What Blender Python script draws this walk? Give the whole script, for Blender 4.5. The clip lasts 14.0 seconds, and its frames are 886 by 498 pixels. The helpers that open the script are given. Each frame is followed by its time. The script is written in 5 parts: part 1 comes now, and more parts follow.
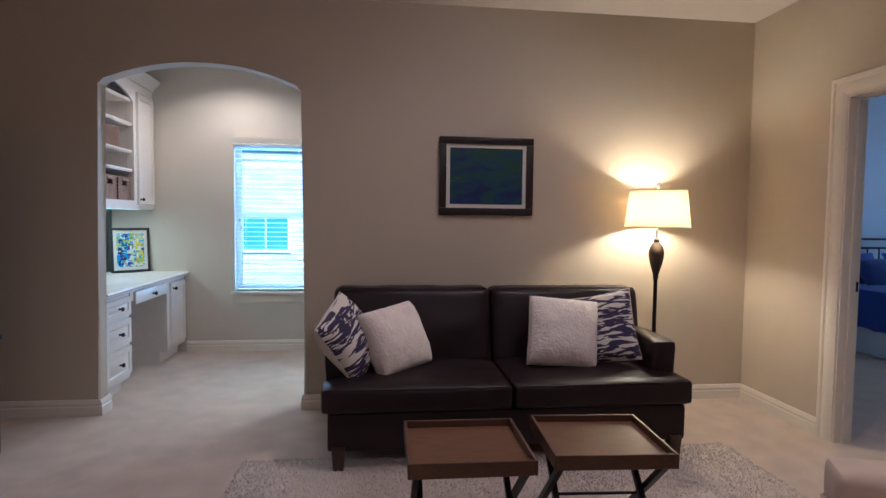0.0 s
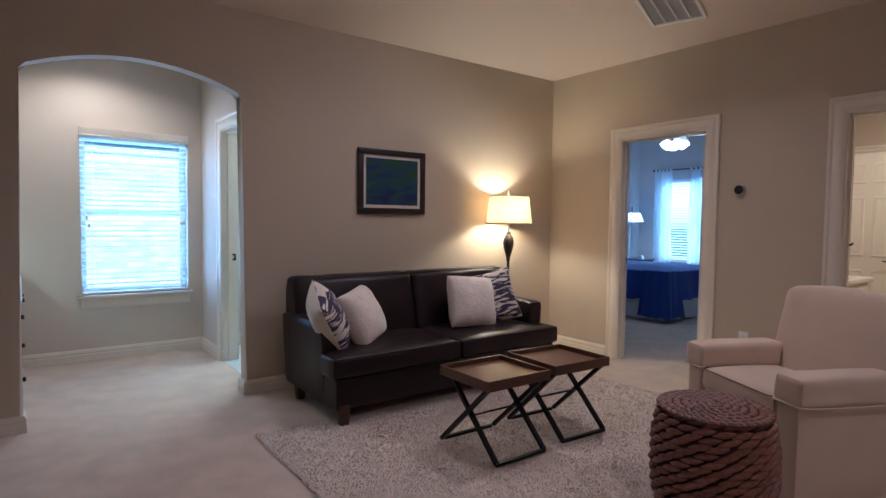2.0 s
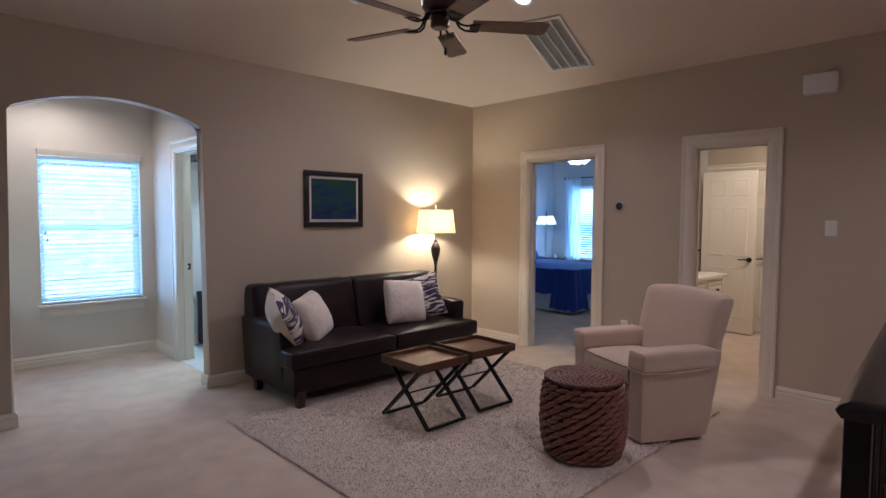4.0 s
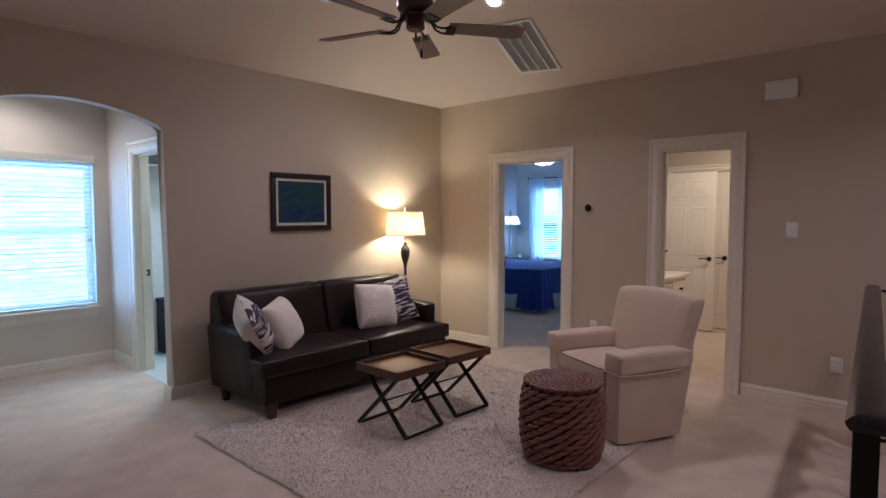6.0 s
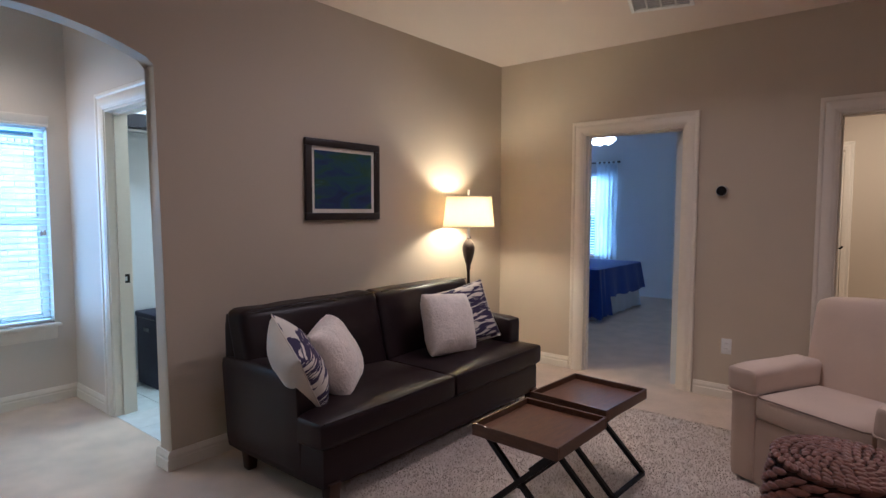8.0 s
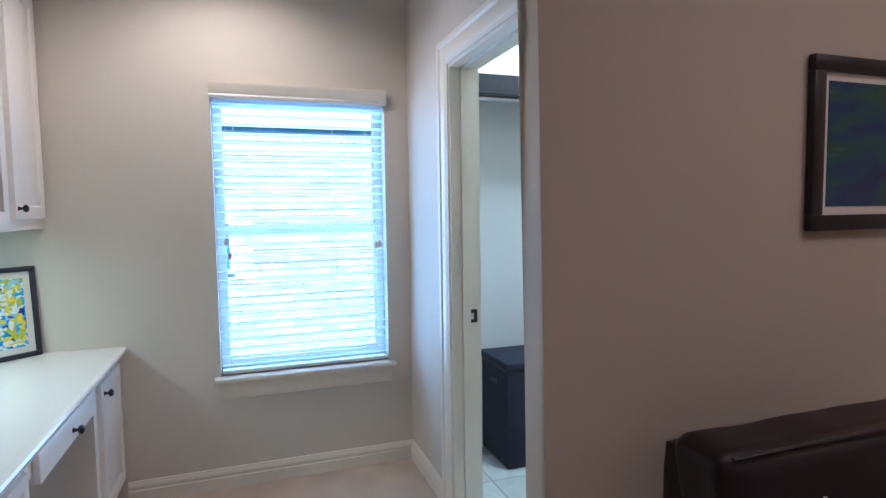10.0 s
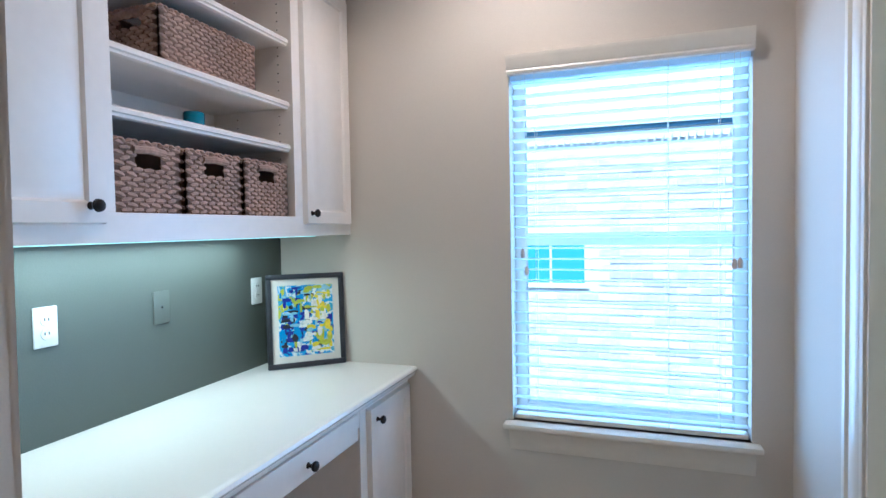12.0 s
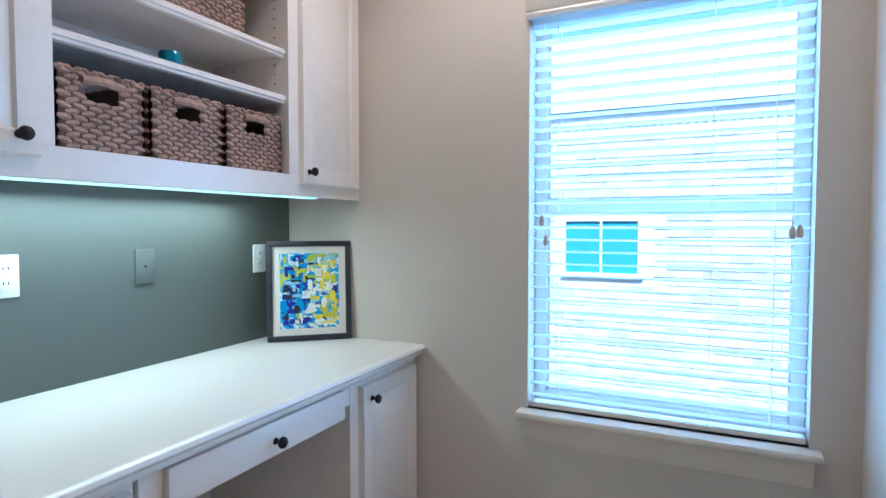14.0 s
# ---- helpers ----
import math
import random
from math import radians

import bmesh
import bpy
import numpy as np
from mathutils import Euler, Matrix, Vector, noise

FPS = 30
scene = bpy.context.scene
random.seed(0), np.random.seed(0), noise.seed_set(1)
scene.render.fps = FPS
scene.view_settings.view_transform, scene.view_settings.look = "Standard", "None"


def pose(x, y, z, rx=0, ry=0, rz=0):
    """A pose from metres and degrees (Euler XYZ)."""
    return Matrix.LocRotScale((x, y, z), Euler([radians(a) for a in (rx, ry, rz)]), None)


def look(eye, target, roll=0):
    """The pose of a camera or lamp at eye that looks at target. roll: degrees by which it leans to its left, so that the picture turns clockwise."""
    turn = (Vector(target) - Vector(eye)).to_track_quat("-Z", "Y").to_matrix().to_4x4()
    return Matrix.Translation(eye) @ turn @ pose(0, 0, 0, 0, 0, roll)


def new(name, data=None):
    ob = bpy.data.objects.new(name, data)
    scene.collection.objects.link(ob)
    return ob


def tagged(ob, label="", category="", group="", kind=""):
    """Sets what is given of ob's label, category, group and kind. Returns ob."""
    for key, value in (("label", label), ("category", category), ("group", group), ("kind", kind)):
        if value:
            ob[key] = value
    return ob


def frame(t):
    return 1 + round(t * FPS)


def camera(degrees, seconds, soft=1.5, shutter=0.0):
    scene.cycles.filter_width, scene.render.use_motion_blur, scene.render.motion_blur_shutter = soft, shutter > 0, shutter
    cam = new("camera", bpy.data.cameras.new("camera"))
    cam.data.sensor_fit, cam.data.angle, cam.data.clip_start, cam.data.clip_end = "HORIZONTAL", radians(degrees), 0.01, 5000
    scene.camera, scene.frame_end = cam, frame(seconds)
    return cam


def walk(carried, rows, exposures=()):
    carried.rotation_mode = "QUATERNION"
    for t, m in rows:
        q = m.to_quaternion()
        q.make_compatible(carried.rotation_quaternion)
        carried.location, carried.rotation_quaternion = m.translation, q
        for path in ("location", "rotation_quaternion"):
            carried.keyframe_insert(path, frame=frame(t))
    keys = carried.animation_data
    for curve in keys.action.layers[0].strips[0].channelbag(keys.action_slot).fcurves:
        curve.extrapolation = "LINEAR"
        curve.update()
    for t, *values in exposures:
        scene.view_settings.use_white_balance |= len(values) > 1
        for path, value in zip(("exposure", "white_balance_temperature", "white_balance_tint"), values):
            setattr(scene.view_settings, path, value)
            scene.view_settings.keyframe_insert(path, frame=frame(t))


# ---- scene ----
cam = camera(76.2, 14.0)
PATH = [
    (0, (0.103, 0.197, 1.291), (0.344, 2.18, 1.185), 0.7),
    (0.5, (-0.408, 0.178, 1.287), (0.116, 2.105, 1.185), 0.8),
    (1, (-0.94, 0.235, 1.274), (-0.159, 2.073, 1.168), 0.8),
    (1.5, (-1.374, 0.168, 1.272), (-0.333, 1.873, 1.171), 0.9),
    (2, (-1.63, -0.041, 1.272), (-0.436, 1.56, 1.171), 0.7),
    (2.5, (-1.811, -0.23, 1.302), (-0.554, 1.322, 1.202), 0.6),
    (3, (-1.96, -0.409, 1.346), (-0.643, 1.092, 1.243), 0.5),
    (5.5, (-2.236, -0.705, 1.482), (-0.793, 0.674, 1.361), 0.0),
    (6, (-2.196, -0.514, 1.465), (-0.713, 0.822, 1.345), 0.0),
    (6.5, (-2.075, -0.204, 1.458), (-0.548, 1.081, 1.329), 0.1),
    (7, (-1.98, 0.154, 1.407), (-0.375, 1.341, 1.279), 0.1),
    (7.2, (-1.947, 0.35, 1.39), (-0.32, 1.506, 1.264), 0.2),
    (9.3, (-1.228, 2.175, 1.383), (-0.211, 3.891, 1.232), -0.4),
    (9.5, (-1.175, 2.382, 1.377), (-0.284, 4.167, 1.229), -0.5),
    (10, (-1.073, 2.754, 1.401), (-0.419, 4.639, 1.263), -0.8),
    (10.5, (-0.992, 3.044, 1.438), (-0.698, 5.019, 1.33), -1.1),
    (11, (-0.92, 3.275, 1.439), (-0.961, 5.273, 1.349), -1.1),
    (11.5, (-0.82, 3.433, 1.421), (-1.184, 5.398, 1.339), -1.1),
    (12, (-0.724, 3.529, 1.364), (-1.385, 5.416, 1.29), -1.0),
    (12.5, (-0.649, 3.572, 1.328), (-1.469, 5.395, 1.254), -0.8),
    (13, (-0.599, 3.624, 1.283), (-1.508, 5.404, 1.212), -0.7),
    (13.5, (-0.593, 3.688, 1.235), (-1.542, 5.448, 1.162), -0.5),
    (14, (-0.619, 3.811, 1.24), (-1.483, 5.613, 1.156), -0.0),
]
EXPOSURES = ((0.0, 1.15, 4600, 10), (14.0, 1.15, 4600, 10))
SKY = 0.15
CAN_W = 17
walk(cam, [(t, look(eye, target, roll)) for t, eye, target, roll in PATH], EXPOSURES)

# world and exposure
world = bpy.data.worlds.new("sky")
scene.world = world
world.use_nodes = True
wn = world.node_tree
sky = wn.nodes.new("ShaderNodeTexSky")
sky.sky_type, sky.sun_disc, sky.sun_elevation, sky.sun_rotation = "NISHITA", False, radians(48), radians(200)
wn.links.new(sky.outputs[0], wn.nodes["Background"].inputs[0])
wn.nodes["Background"].inputs[1].default_value = SKY


def lamp(name, kind, m, watts, colour, size=0.1, size_y=None, spread=180, cone=120):
    d = bpy.data.lights.new(name, kind)
    d.energy, d.color = watts * (1 if kind == "SUN" else 0.41), colour
    if kind == "AREA":
        d.shape = "RECTANGLE" if size_y else "DISK"
        d.size, d.spread = size, radians(spread)
        if size_y:
            d.size_y = size_y
    elif kind == "SPOT":
        d.spot_size, d.spot_blend, d.shadow_soft_size = radians(cone), 0.6, size
    elif kind == "SUN":
        d.angle = radians(size)
    else:
        d.shadow_soft_size = size
    ob = new(name, d)
    ob.matrix_world = m
    return ob


WARM, COOL, MINT, CAN = (1.0, 0.735, 0.41), (0.50, 0.76, 1.0), (0.94, 1.0, 0.78), (1.0, 0.712, 0.555)
lamp("sun", "SUN", look((3, -3, 10.5), (0, 6, 0)), 4.2, (1.0, 0.98, 0.95), 0.5)
lamp("floor_lamp_bulb", "POINT", pose(1.988, 3.795, 1.36), 33, WARM, 0.045)
lamp("nook_can_glow", "SPOT", pose(-1.15, 5.19, 2.72), 56, (1.0, 0.735, 0.50), 0.06, cone=146)
lamp("undercabinet_glow", "AREA", pose(-2.21, 4.90, 1.328), 6.3, MINT, 0.05, 1.1)
lamp("window_daylight", "AREA", pose(-0.786, 5.84, 1.28, 90, 0, 180), 22, COOL, 0.84, 1.36)
lamp("closet_glow", "AREA", pose(0.5, 5.1, 2.66), 40, (0.95, 0.97, 0.80), 0.5, 0.5)
lamp("bedroom_daylight", "AREA", pose(7.475, 5.255, 1.32, 90, 0, 90), 46, (0.55, 0.76, 1.0), 0.9, 1.5)
lamp("bedside_bulb", "POINT", pose(6.64, 5.72, 1.36), 7, (0.92, 0.95, 0.95), 0.04)
for bx, by in ((4.94, 4.08), (5.12, 3.92)):
    lamp("bedroom_fan_bulb", "POINT", pose(bx, by, 2.18), 4.5, (0.95, 0.95, 0.9), 0.05)
lamp("hall_glow", "AREA", pose(4.4, 1.1, 2.62), 34, (1.0, 0.69, 0.40), 0.4)


# ---------- materials ----------
def mat(name, colour, rough=0.5, metal=0.0, var=0.12, grain=60.0, blotch=2.5, bump=0.1, depth=0.002, coords="Object", stretch=(1, 1, 1), sheen=0.0, coat=0.0, spec=0.5, each=0.0):
    """Base colour varied at two scales, fine relief; each: shift per object."""
    m = bpy.data.materials.new(name)
    m.use_nodes = True
    t = m.node_tree
    b = t.nodes["Principled BSDF"]
    b.inputs["Metallic"].default_value = metal
    b.inputs["Sheen Weight"].default_value = sheen
    b.inputs["Coat Weight"].default_value = coat
    b.inputs["Specular IOR Level"].default_value = spec
    co = t.nodes.new("ShaderNodeTexCoord")
    mp = t.nodes.new("ShaderNodeMapping")
    mp.inputs["Scale"].default_value = stretch
    t.links.new(co.outputs[coords], mp.inputs[0])
    n1, n2 = t.nodes.new("ShaderNodeTexNoise"), t.nodes.new("ShaderNodeTexNoise")
    n1.inputs["Scale"].default_value, n1.inputs["Detail"].default_value = grain, 4
    n2.inputs["Scale"].default_value, n2.inputs["Detail"].default_value = blotch, 3
    t.links.new(mp.outputs[0], n1.inputs["Vector"])
    t.links.new(mp.outputs[0], n2.inputs["Vector"])
    add = t.nodes.new("ShaderNodeMath")
    add.operation = "ADD"
    t.links.new(n1.outputs[0], add.inputs[0])
    t.links.new(n2.outputs[0], add.inputs[1])
    last = add.outputs[0]
    if each:
        info = t.nodes.new("ShaderNodeObjectInfo")
        mul = t.nodes.new("ShaderNodeMath")
        mul.operation, mul.inputs[1].default_value = "MULTIPLY_ADD", each
        t.links.new(info.outputs["Random"], mul.inputs[0])
        t.links.new(last, mul.inputs[2])
        last = mul.outputs[0]
    ramp = t.nodes.new("ShaderNodeMapRange")
    ramp.inputs[1].default_value, ramp.inputs[2].default_value = 0.6, 1.4 + each
    t.links.new(last, ramp.inputs[0])
    mix = t.nodes.new("ShaderNodeMix")
    mix.data_type = "RGBA"
    mix.inputs[6].default_value = (*[c * (1 - var) for c in colour], 1)
    mix.inputs[7].default_value = (*[min(1, c * (1 + var)) for c in colour], 1)
    t.links.new(ramp.outputs[0], mix.inputs[0])
    t.links.new(mix.outputs[2], b.inputs["Base Color"])
    rr = t.nodes.new("ShaderNodeMapRange")
    rr.inputs[3].default_value, rr.inputs[4].default_value = max(0.02, rough - 0.08), min(1, rough + 0.08)
    t.links.new(n2.outputs[0], rr.inputs[0])
    t.links.new(rr.outputs[0], b.inputs["Roughness"])
    if bump:
        bp = t.nodes.new("ShaderNodeBump")
        bp.inputs["Strength"].default_value, bp.inputs["Distance"].default_value = bump, depth
        t.links.new(n1.outputs[0], bp.inputs["Height"])
        t.links.new(bp.outputs[0], b.inputs["Normal"])
    return m


def bands(name, stops, scale, stretch, rough=0.6, distort=0.0, detail=3.0, constant=False, second=0.0, coords="Object"):
    """Noise through a colour ramp: paint strokes, woven patterns."""
    m = bpy.data.materials.new(name)
    m.use_nodes = True
    t = m.node_tree
    b = t.nodes["Principled BSDF"]
    b.inputs["Roughness"].default_value = rough
    co, mp, n = t.nodes.new("ShaderNodeTexCoord"), t.nodes.new("ShaderNodeMapping"), t.nodes.new("ShaderNodeTexNoise")
    mp.inputs["Scale"].default_value = stretch
    n.inputs["Scale"].default_value, n.inputs["Detail"].default_value, n.inputs["Distortion"].default_value = scale, detail, distort
    r = t.nodes.new("ShaderNodeValToRGB")
    r.color_ramp.interpolation = "CONSTANT" if constant else "LINEAR"
    while len(r.color_ramp.elements) < len(stops):
        r.color_ramp.elements.new(0.5)
    for e, (p, c) in zip(r.color_ramp.elements, stops):
        e.position, e.color = p, (*c, 1)
    t.links.new(co.outputs[coords], mp.inputs[0])
    t.links.new(mp.outputs[0], n.inputs["Vector"])
    fac = n.outputs[0]
    if second:
        n2 = t.nodes.new("ShaderNodeTexNoise")
        n2.inputs["Scale"].default_value, n2.inputs["Detail"].default_value = scale * second, 6
        t.links.new(co.outputs[coords], n2.inputs["Vector"])
        mx = t.nodes.new("ShaderNodeMix")
        mx.inputs[0].default_value = 0.35
        t.links.new(fac, mx.inputs[2])
        t.links.new(n2.outputs[0], mx.inputs[3])
        fac = mx.outputs[0]
    t.links.new(fac, r.inputs[0])
    t.links.new(r.outputs[0], b.inputs["Base Color"])
    bp = t.nodes.new("ShaderNodeBump")
    bp.inputs["Strength"].default_value, bp.inputs["Distance"].default_value = 0.3, 0.002
    t.links.new(fac, bp.inputs["Height"])
    t.links.new(bp.outputs[0], b.inputs["Normal"])
    return m


def glow(name, colour, strength):
    m = bpy.data.materials.new(name)
    m.use_nodes = True
    b = m.node_tree.nodes["Principled BSDF"]
    b.inputs["Base Color"].default_value = (*colour, 1)
    b.inputs["Emission Color"].default_value = (*colour, 1)
    b.inputs["Emission Strength"].default_value = strength
    return m


def sheer(name, colour, part_through=0.5, weave=350.0):
    """Thin cloth or slat that lets some light through."""
    m = bpy.data.materials.new(name)
    m.use_nodes = True
    t = m.node_tree
    t.nodes.remove(t.nodes["Principled BSDF"])
    d, tr, mix, n = (t.nodes.new("ShaderNode" + k) for k in ("BsdfDiffuse", "BsdfTranslucent", "MixShader", "TexNoise"))
    n.inputs["Scale"].default_value = weave
    bp = t.nodes.new("ShaderNodeBump")
    bp.inputs["Strength"].default_value, bp.inputs["Distance"].default_value = 0.15, 0.001
    t.links.new(n.outputs[0], bp.inputs["Height"])
    for s in (d, tr):
        s.inputs[0].default_value = (*colour, 1)
        t.links.new(bp.outputs[0], s.inputs["Normal"])
    mix.inputs[0].default_value = part_through
    t.links.new(d.outputs[0], mix.inputs[1])
    t.links.new(tr.outputs[0], mix.inputs[2])
    t.links.new(mix.outputs[0], t.nodes["Material Output"].inputs[0])
    return m


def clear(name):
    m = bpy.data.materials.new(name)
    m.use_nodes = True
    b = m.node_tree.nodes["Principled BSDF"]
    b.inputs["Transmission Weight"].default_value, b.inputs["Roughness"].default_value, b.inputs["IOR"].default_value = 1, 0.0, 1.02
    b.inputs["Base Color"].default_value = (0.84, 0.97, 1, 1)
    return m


WALL = mat("beige wall paint", (0.53, 0.456, 0.352), 0.75, var=0.03, grain=220, blotch=1.2, bump=0.25, depth=0.0015)
NOOK = mat("pale nook wall paint", (0.615, 0.555, 0.475), 0.75, var=0.03, grain=220, blotch=1.2, bump=0.25, depth=0.0015)
BLUEWALL = mat("pale bedroom wall paint", (0.62, 0.64, 0.66), 0.75, var=0.03, grain=220, blotch=1.2, bump=0.2)
GREEN = mat("grey green accent paint", (0.105, 0.115, 0.095), 0.5, var=0.05, grain=200, blotch=1.5, bump=0.2)
CEIL = mat("ceiling paint", (0.74, 0.645, 0.565), 0.85, var=0.03, grain=150, blotch=0.8, bump=0.35, depth=0.002)
TRIM = mat("cream trim paint", (0.76, 0.70, 0.60), 0.35, var=0.03, grain=40, blotch=3, bump=0.04)
WHITE = mat("white cabinet paint", (0.80, 0.735, 0.665), 0.32, var=0.03, grain=30, blotch=2, bump=0.04)
TOPWHITE = mat("white laminate", (0.78, 0.75, 0.68), 0.18, var=0.015, grain=80, blotch=2, bump=0.01)
CARPET = mat("beige carpet", (0.60, 0.48, 0.372), 0.95, var=0.20, grain=210, blotch=5.5, bump=0.9, depth=0.006, sheen=0.25, spec=0.1)
SHAG = mat("shag wool", (0.61, 0.53, 0.455), 0.95, var=0.08, grain=90, blotch=4, bump=0.3, sheen=0.3, spec=0.1)
LEATHER = mat("dark brown leather", (0.016, 0.009, 0.0105), 0.40, var=0.3, grain=320, blotch=7, bump=0.25, depth=0.001, spec=0.27)
LEGWOOD = mat("dark stained leg wood", (0.045, 0.02, 0.012), 0.4, var=0.3, grain=30, blotch=6, stretch=(6, 6, 1), bump=0.1)
TRAY = mat("brown tray wood", (0.13, 0.062, 0.030), 0.46, var=0.38, grain=26, blotch=7, stretch=(1, 9, 9), bump=0.12, depth=0.001, spec=0.35)
TRAYRIM = mat("dark tray rim wood", (0.085, 0.040, 0.021), 0.4, var=0.3, grain=30, blotch=7, stretch=(2, 2, 8), bump=0.1)
IRON = mat("black iron", (0.012, 0.012, 0.014), 0.42, 0.6, var=0.3, grain=80, blotch=8, bump=0.15)
RAILWOOD = mat("dark glossy handrail", (0.010, 0.008, 0.010), 0.2, var=0.3, grain=20, blotch=4, stretch=(1, 8, 8), bump=0.05, spec=0.35)
BRONZE = mat("oil rubbed bronze", (0.02, 0.016, 0.015), 0.38, 0.7, var=0.3, grain=90, blotch=12, bump=0.1)
FANBROWN = mat("brown fan metal", (0.055, 0.021, 0.017), 0.5, 0.25, var=0.3, grain=60, blotch=6, bump=0.1)
BLADE = mat("worn fan blade wood", (0.22, 0.155, 0.115), 0.5, var=0.25, grain=20, blotch=4, stretch=(1, 9, 9), bump=0.1)
LINEN = mat("beige slipcover linen", (0.56, 0.44, 0.345), 0.9, var=0.08, grain=380, blotch=5, bump=0.4, depth=0.0015, sheen=0.25, spec=0.15)
PIPING = mat("darker linen piping", (0.22, 0.16, 0.12), 0.9, var=0.1, grain=300, bump=0.2)
FUR = mat("ivory plush", (0.80, 0.72, 0.65), 0.95, var=0.12, grain=75, blotch=14, bump=0.9, depth=0.006, sheen=0.5, spec=0.1)
IKAT = bands("ikat weave", [(0.0, (0.70, 0.65, 0.58)), (0.47, (0.045, 0.035, 0.085)), (0.64, (0.72, 0.67, 0.60))], 1.0, (7.5, 7.5, 40.0), 0.9, 0.6, 2.5, True)
CREAM = mat("cream pillow back cloth", (0.66, 0.60, 0.52), 0.9, var=0.06, grain=300, blotch=6, bump=0.4)
SEAGRASS = mat("braided banana leaf", (0.175, 0.070, 0.048), 0.45, var=0.55, grain=60, blotch=12, bump=0.6, depth=0.003, each=0.4)
WICKER = mat("woven wicker", (0.33, 0.205, 0.145), 0.55, var=0.5, grain=90, blotch=14, bump=0.4)
FRAMEDARK = mat("dark espresso frame", (0.018, 0.012, 0.012), 0.35, var=0.3, grain=40, blotch=6, bump=0.08)
FRAMEWORN = mat("worn black frame", (0.024, 0.024, 0.03), 0.5, var=0.5, grain=30, blotch=9, stretch=(1, 1, 5), bump=0.2)
MATBOARD = mat("cream mat board", (0.72, 0.68, 0.60), 0.85, var=0.03, grain=200, bump=0.1)
PAINTDARK = bands("blue green painting", [(0.25, (0.005, 0.012, 0.040)), (0.40, (0.008, 0.024, 0.115)), (0.50, (0.012, 0.060, 0.085)), (0.60, (0.020, 0.062, 0.028)), (0.72, (0.04, 0.13, 0.18))], 3.6, (1.0, 1.0, 2.2), 0.4, 1.2, 5.0)
PAINTBRIGHT = bands("blue yellow abstract painting", [(0.0, (0.005, 0.01, 0.05)), (0.36, (0.01, 0.06, 0.42)), (0.43, (0.05, 0.36, 0.72)), (0.49, (0.75, 0.80, 0.78)), (0.535, (0.10, 0.40, 0.62)), (0.57, (0.62, 0.60, 0.03)), (0.63, (0.78, 0.76, 0.66)), (0.68, (0.75, 0.55, 0.01))], 9.0, (1.0, 1.0, 0.75), 0.45, 0.9, 4.0, True, 3.0)
PLASTIC = mat("white plastic plate", (0.80, 0.80, 0.78), 0.35, var=0.02, grain=60, bump=0.02)
GREYPLATE = mat("painted blank plate", (0.12, 0.13, 0.11), 0.45, var=0.03, grain=60, bump=0.02)
BLACK = mat("black plastic", (0.012, 0.012, 0.013), 0.25, var=0.2, grain=60, bump=0.02)
STEEL = mat("brushed steel", (0.55, 0.56, 0.58), 0.3, 1.0, var=0.1, grain=50, bump=0.04)
SHADE = sheer("ivory lamp shade", (0.86, 0.76, 0.58), 0.38)
SLAT = sheer("white blind slat", (0.82, 0.87, 0.90), 0.45, 60)
CURTAIN = sheer("sheer white curtain", (0.80, 0.86, 0.92), 0.55)
SHADE_W = sheer("white lamp shade", (0.85, 0.88, 0.92), 0.6)
LAMPBODY = mat("hammered dark lamp body", (0.055, 0.040, 0.034), 0.42, 0.4, var=0.5, grain=90, blotch=14, bump=0.7, depth=0.003)
NAVY = mat("dark navy hamper cloth", (0.018, 0.019, 0.040), 0.8, var=0.2, grain=300, blotch=5, bump=0.4)
BLUE = mat("royal blue quilt", (0.017, 0.052, 0.30), 0.85, var=0.25, grain=120, blotch=6, bump=0.5, depth=0.004, sheen=0.2)
DARKBLUE = mat("navy knitted throw", (0.010, 0.022, 0.13), 0.9, var=0.3, grain=160, blotch=6, bump=0.7, depth=0.004, sheen=0.2)
SKIRT = mat("white bed skirt", (0.72, 0.74, 0.78), 0.9, var=0.05, grain=200, bump=0.2)
MARBLE = mat("pale marble tile", (0.58, 0.62, 0.62), 0.3, var=0.22, grain=14, blotch=3, bump=0.03, each=0.5)
GROUT = mat("grey grout", (0.35, 0.36, 0.36), 0.9, var=0.1, grain=200, bump=0.3)
DARKSHELF = mat("dark brown shelf", (0.020, 0.018, 0.021), 0.6, var=0.2, grain=40, bump=0.06, spec=0.2)
HUTCH = mat("black painted wood", (0.014, 0.014, 0.018), 0.35, var=0.3, grain=30, blotch=5, bump=0.06)
TEAL = mat("teal glass", (0.01, 0.17, 0.26), 0.12, var=0.2, grain=20, bump=0.05, coat=0.5)
BRICK = mat("pale painted brick", (0.60, 0.56, 0.52), 0.9, var=0.45, grain=30, blotch=3, bump=0.6, depth=0.004, each=0.9)
BRICKREST = bands("pale mixed brick", [(0.0, (0.30, 0.28, 0.27)), (0.45, (0.56, 0.54, 0.52)), (0.6, (0.70, 0.66, 0.62)), (1.0, (0.74, 0.72, 0.68))], 4.5, (1, 1, 2.6), 0.9)
MORTAR = mat("pale mortar", (0.64, 0.63, 0.60), 0.95, var=0.1, grain=120, bump=0.5)
PALEROOF = mat("pale weathered shingle", (0.58, 0.58, 0.56), 0.9, var=0.3, grain=30, bump=0.5)
# wicker with the shade between its strands put into the colour
WICKERSHADE = mat("shaded inner wicker", (0.13, 0.075, 0.05), 0.8, var=0.3, grain=40, bump=0.3)
# strand colour darkened to stand for shade in the stool's gaps
SEASHADE = mat("dark core for shade between strands", (0.030, 0.013, 0.009), 0.8, var=0.3, grain=40, bump=0.3)
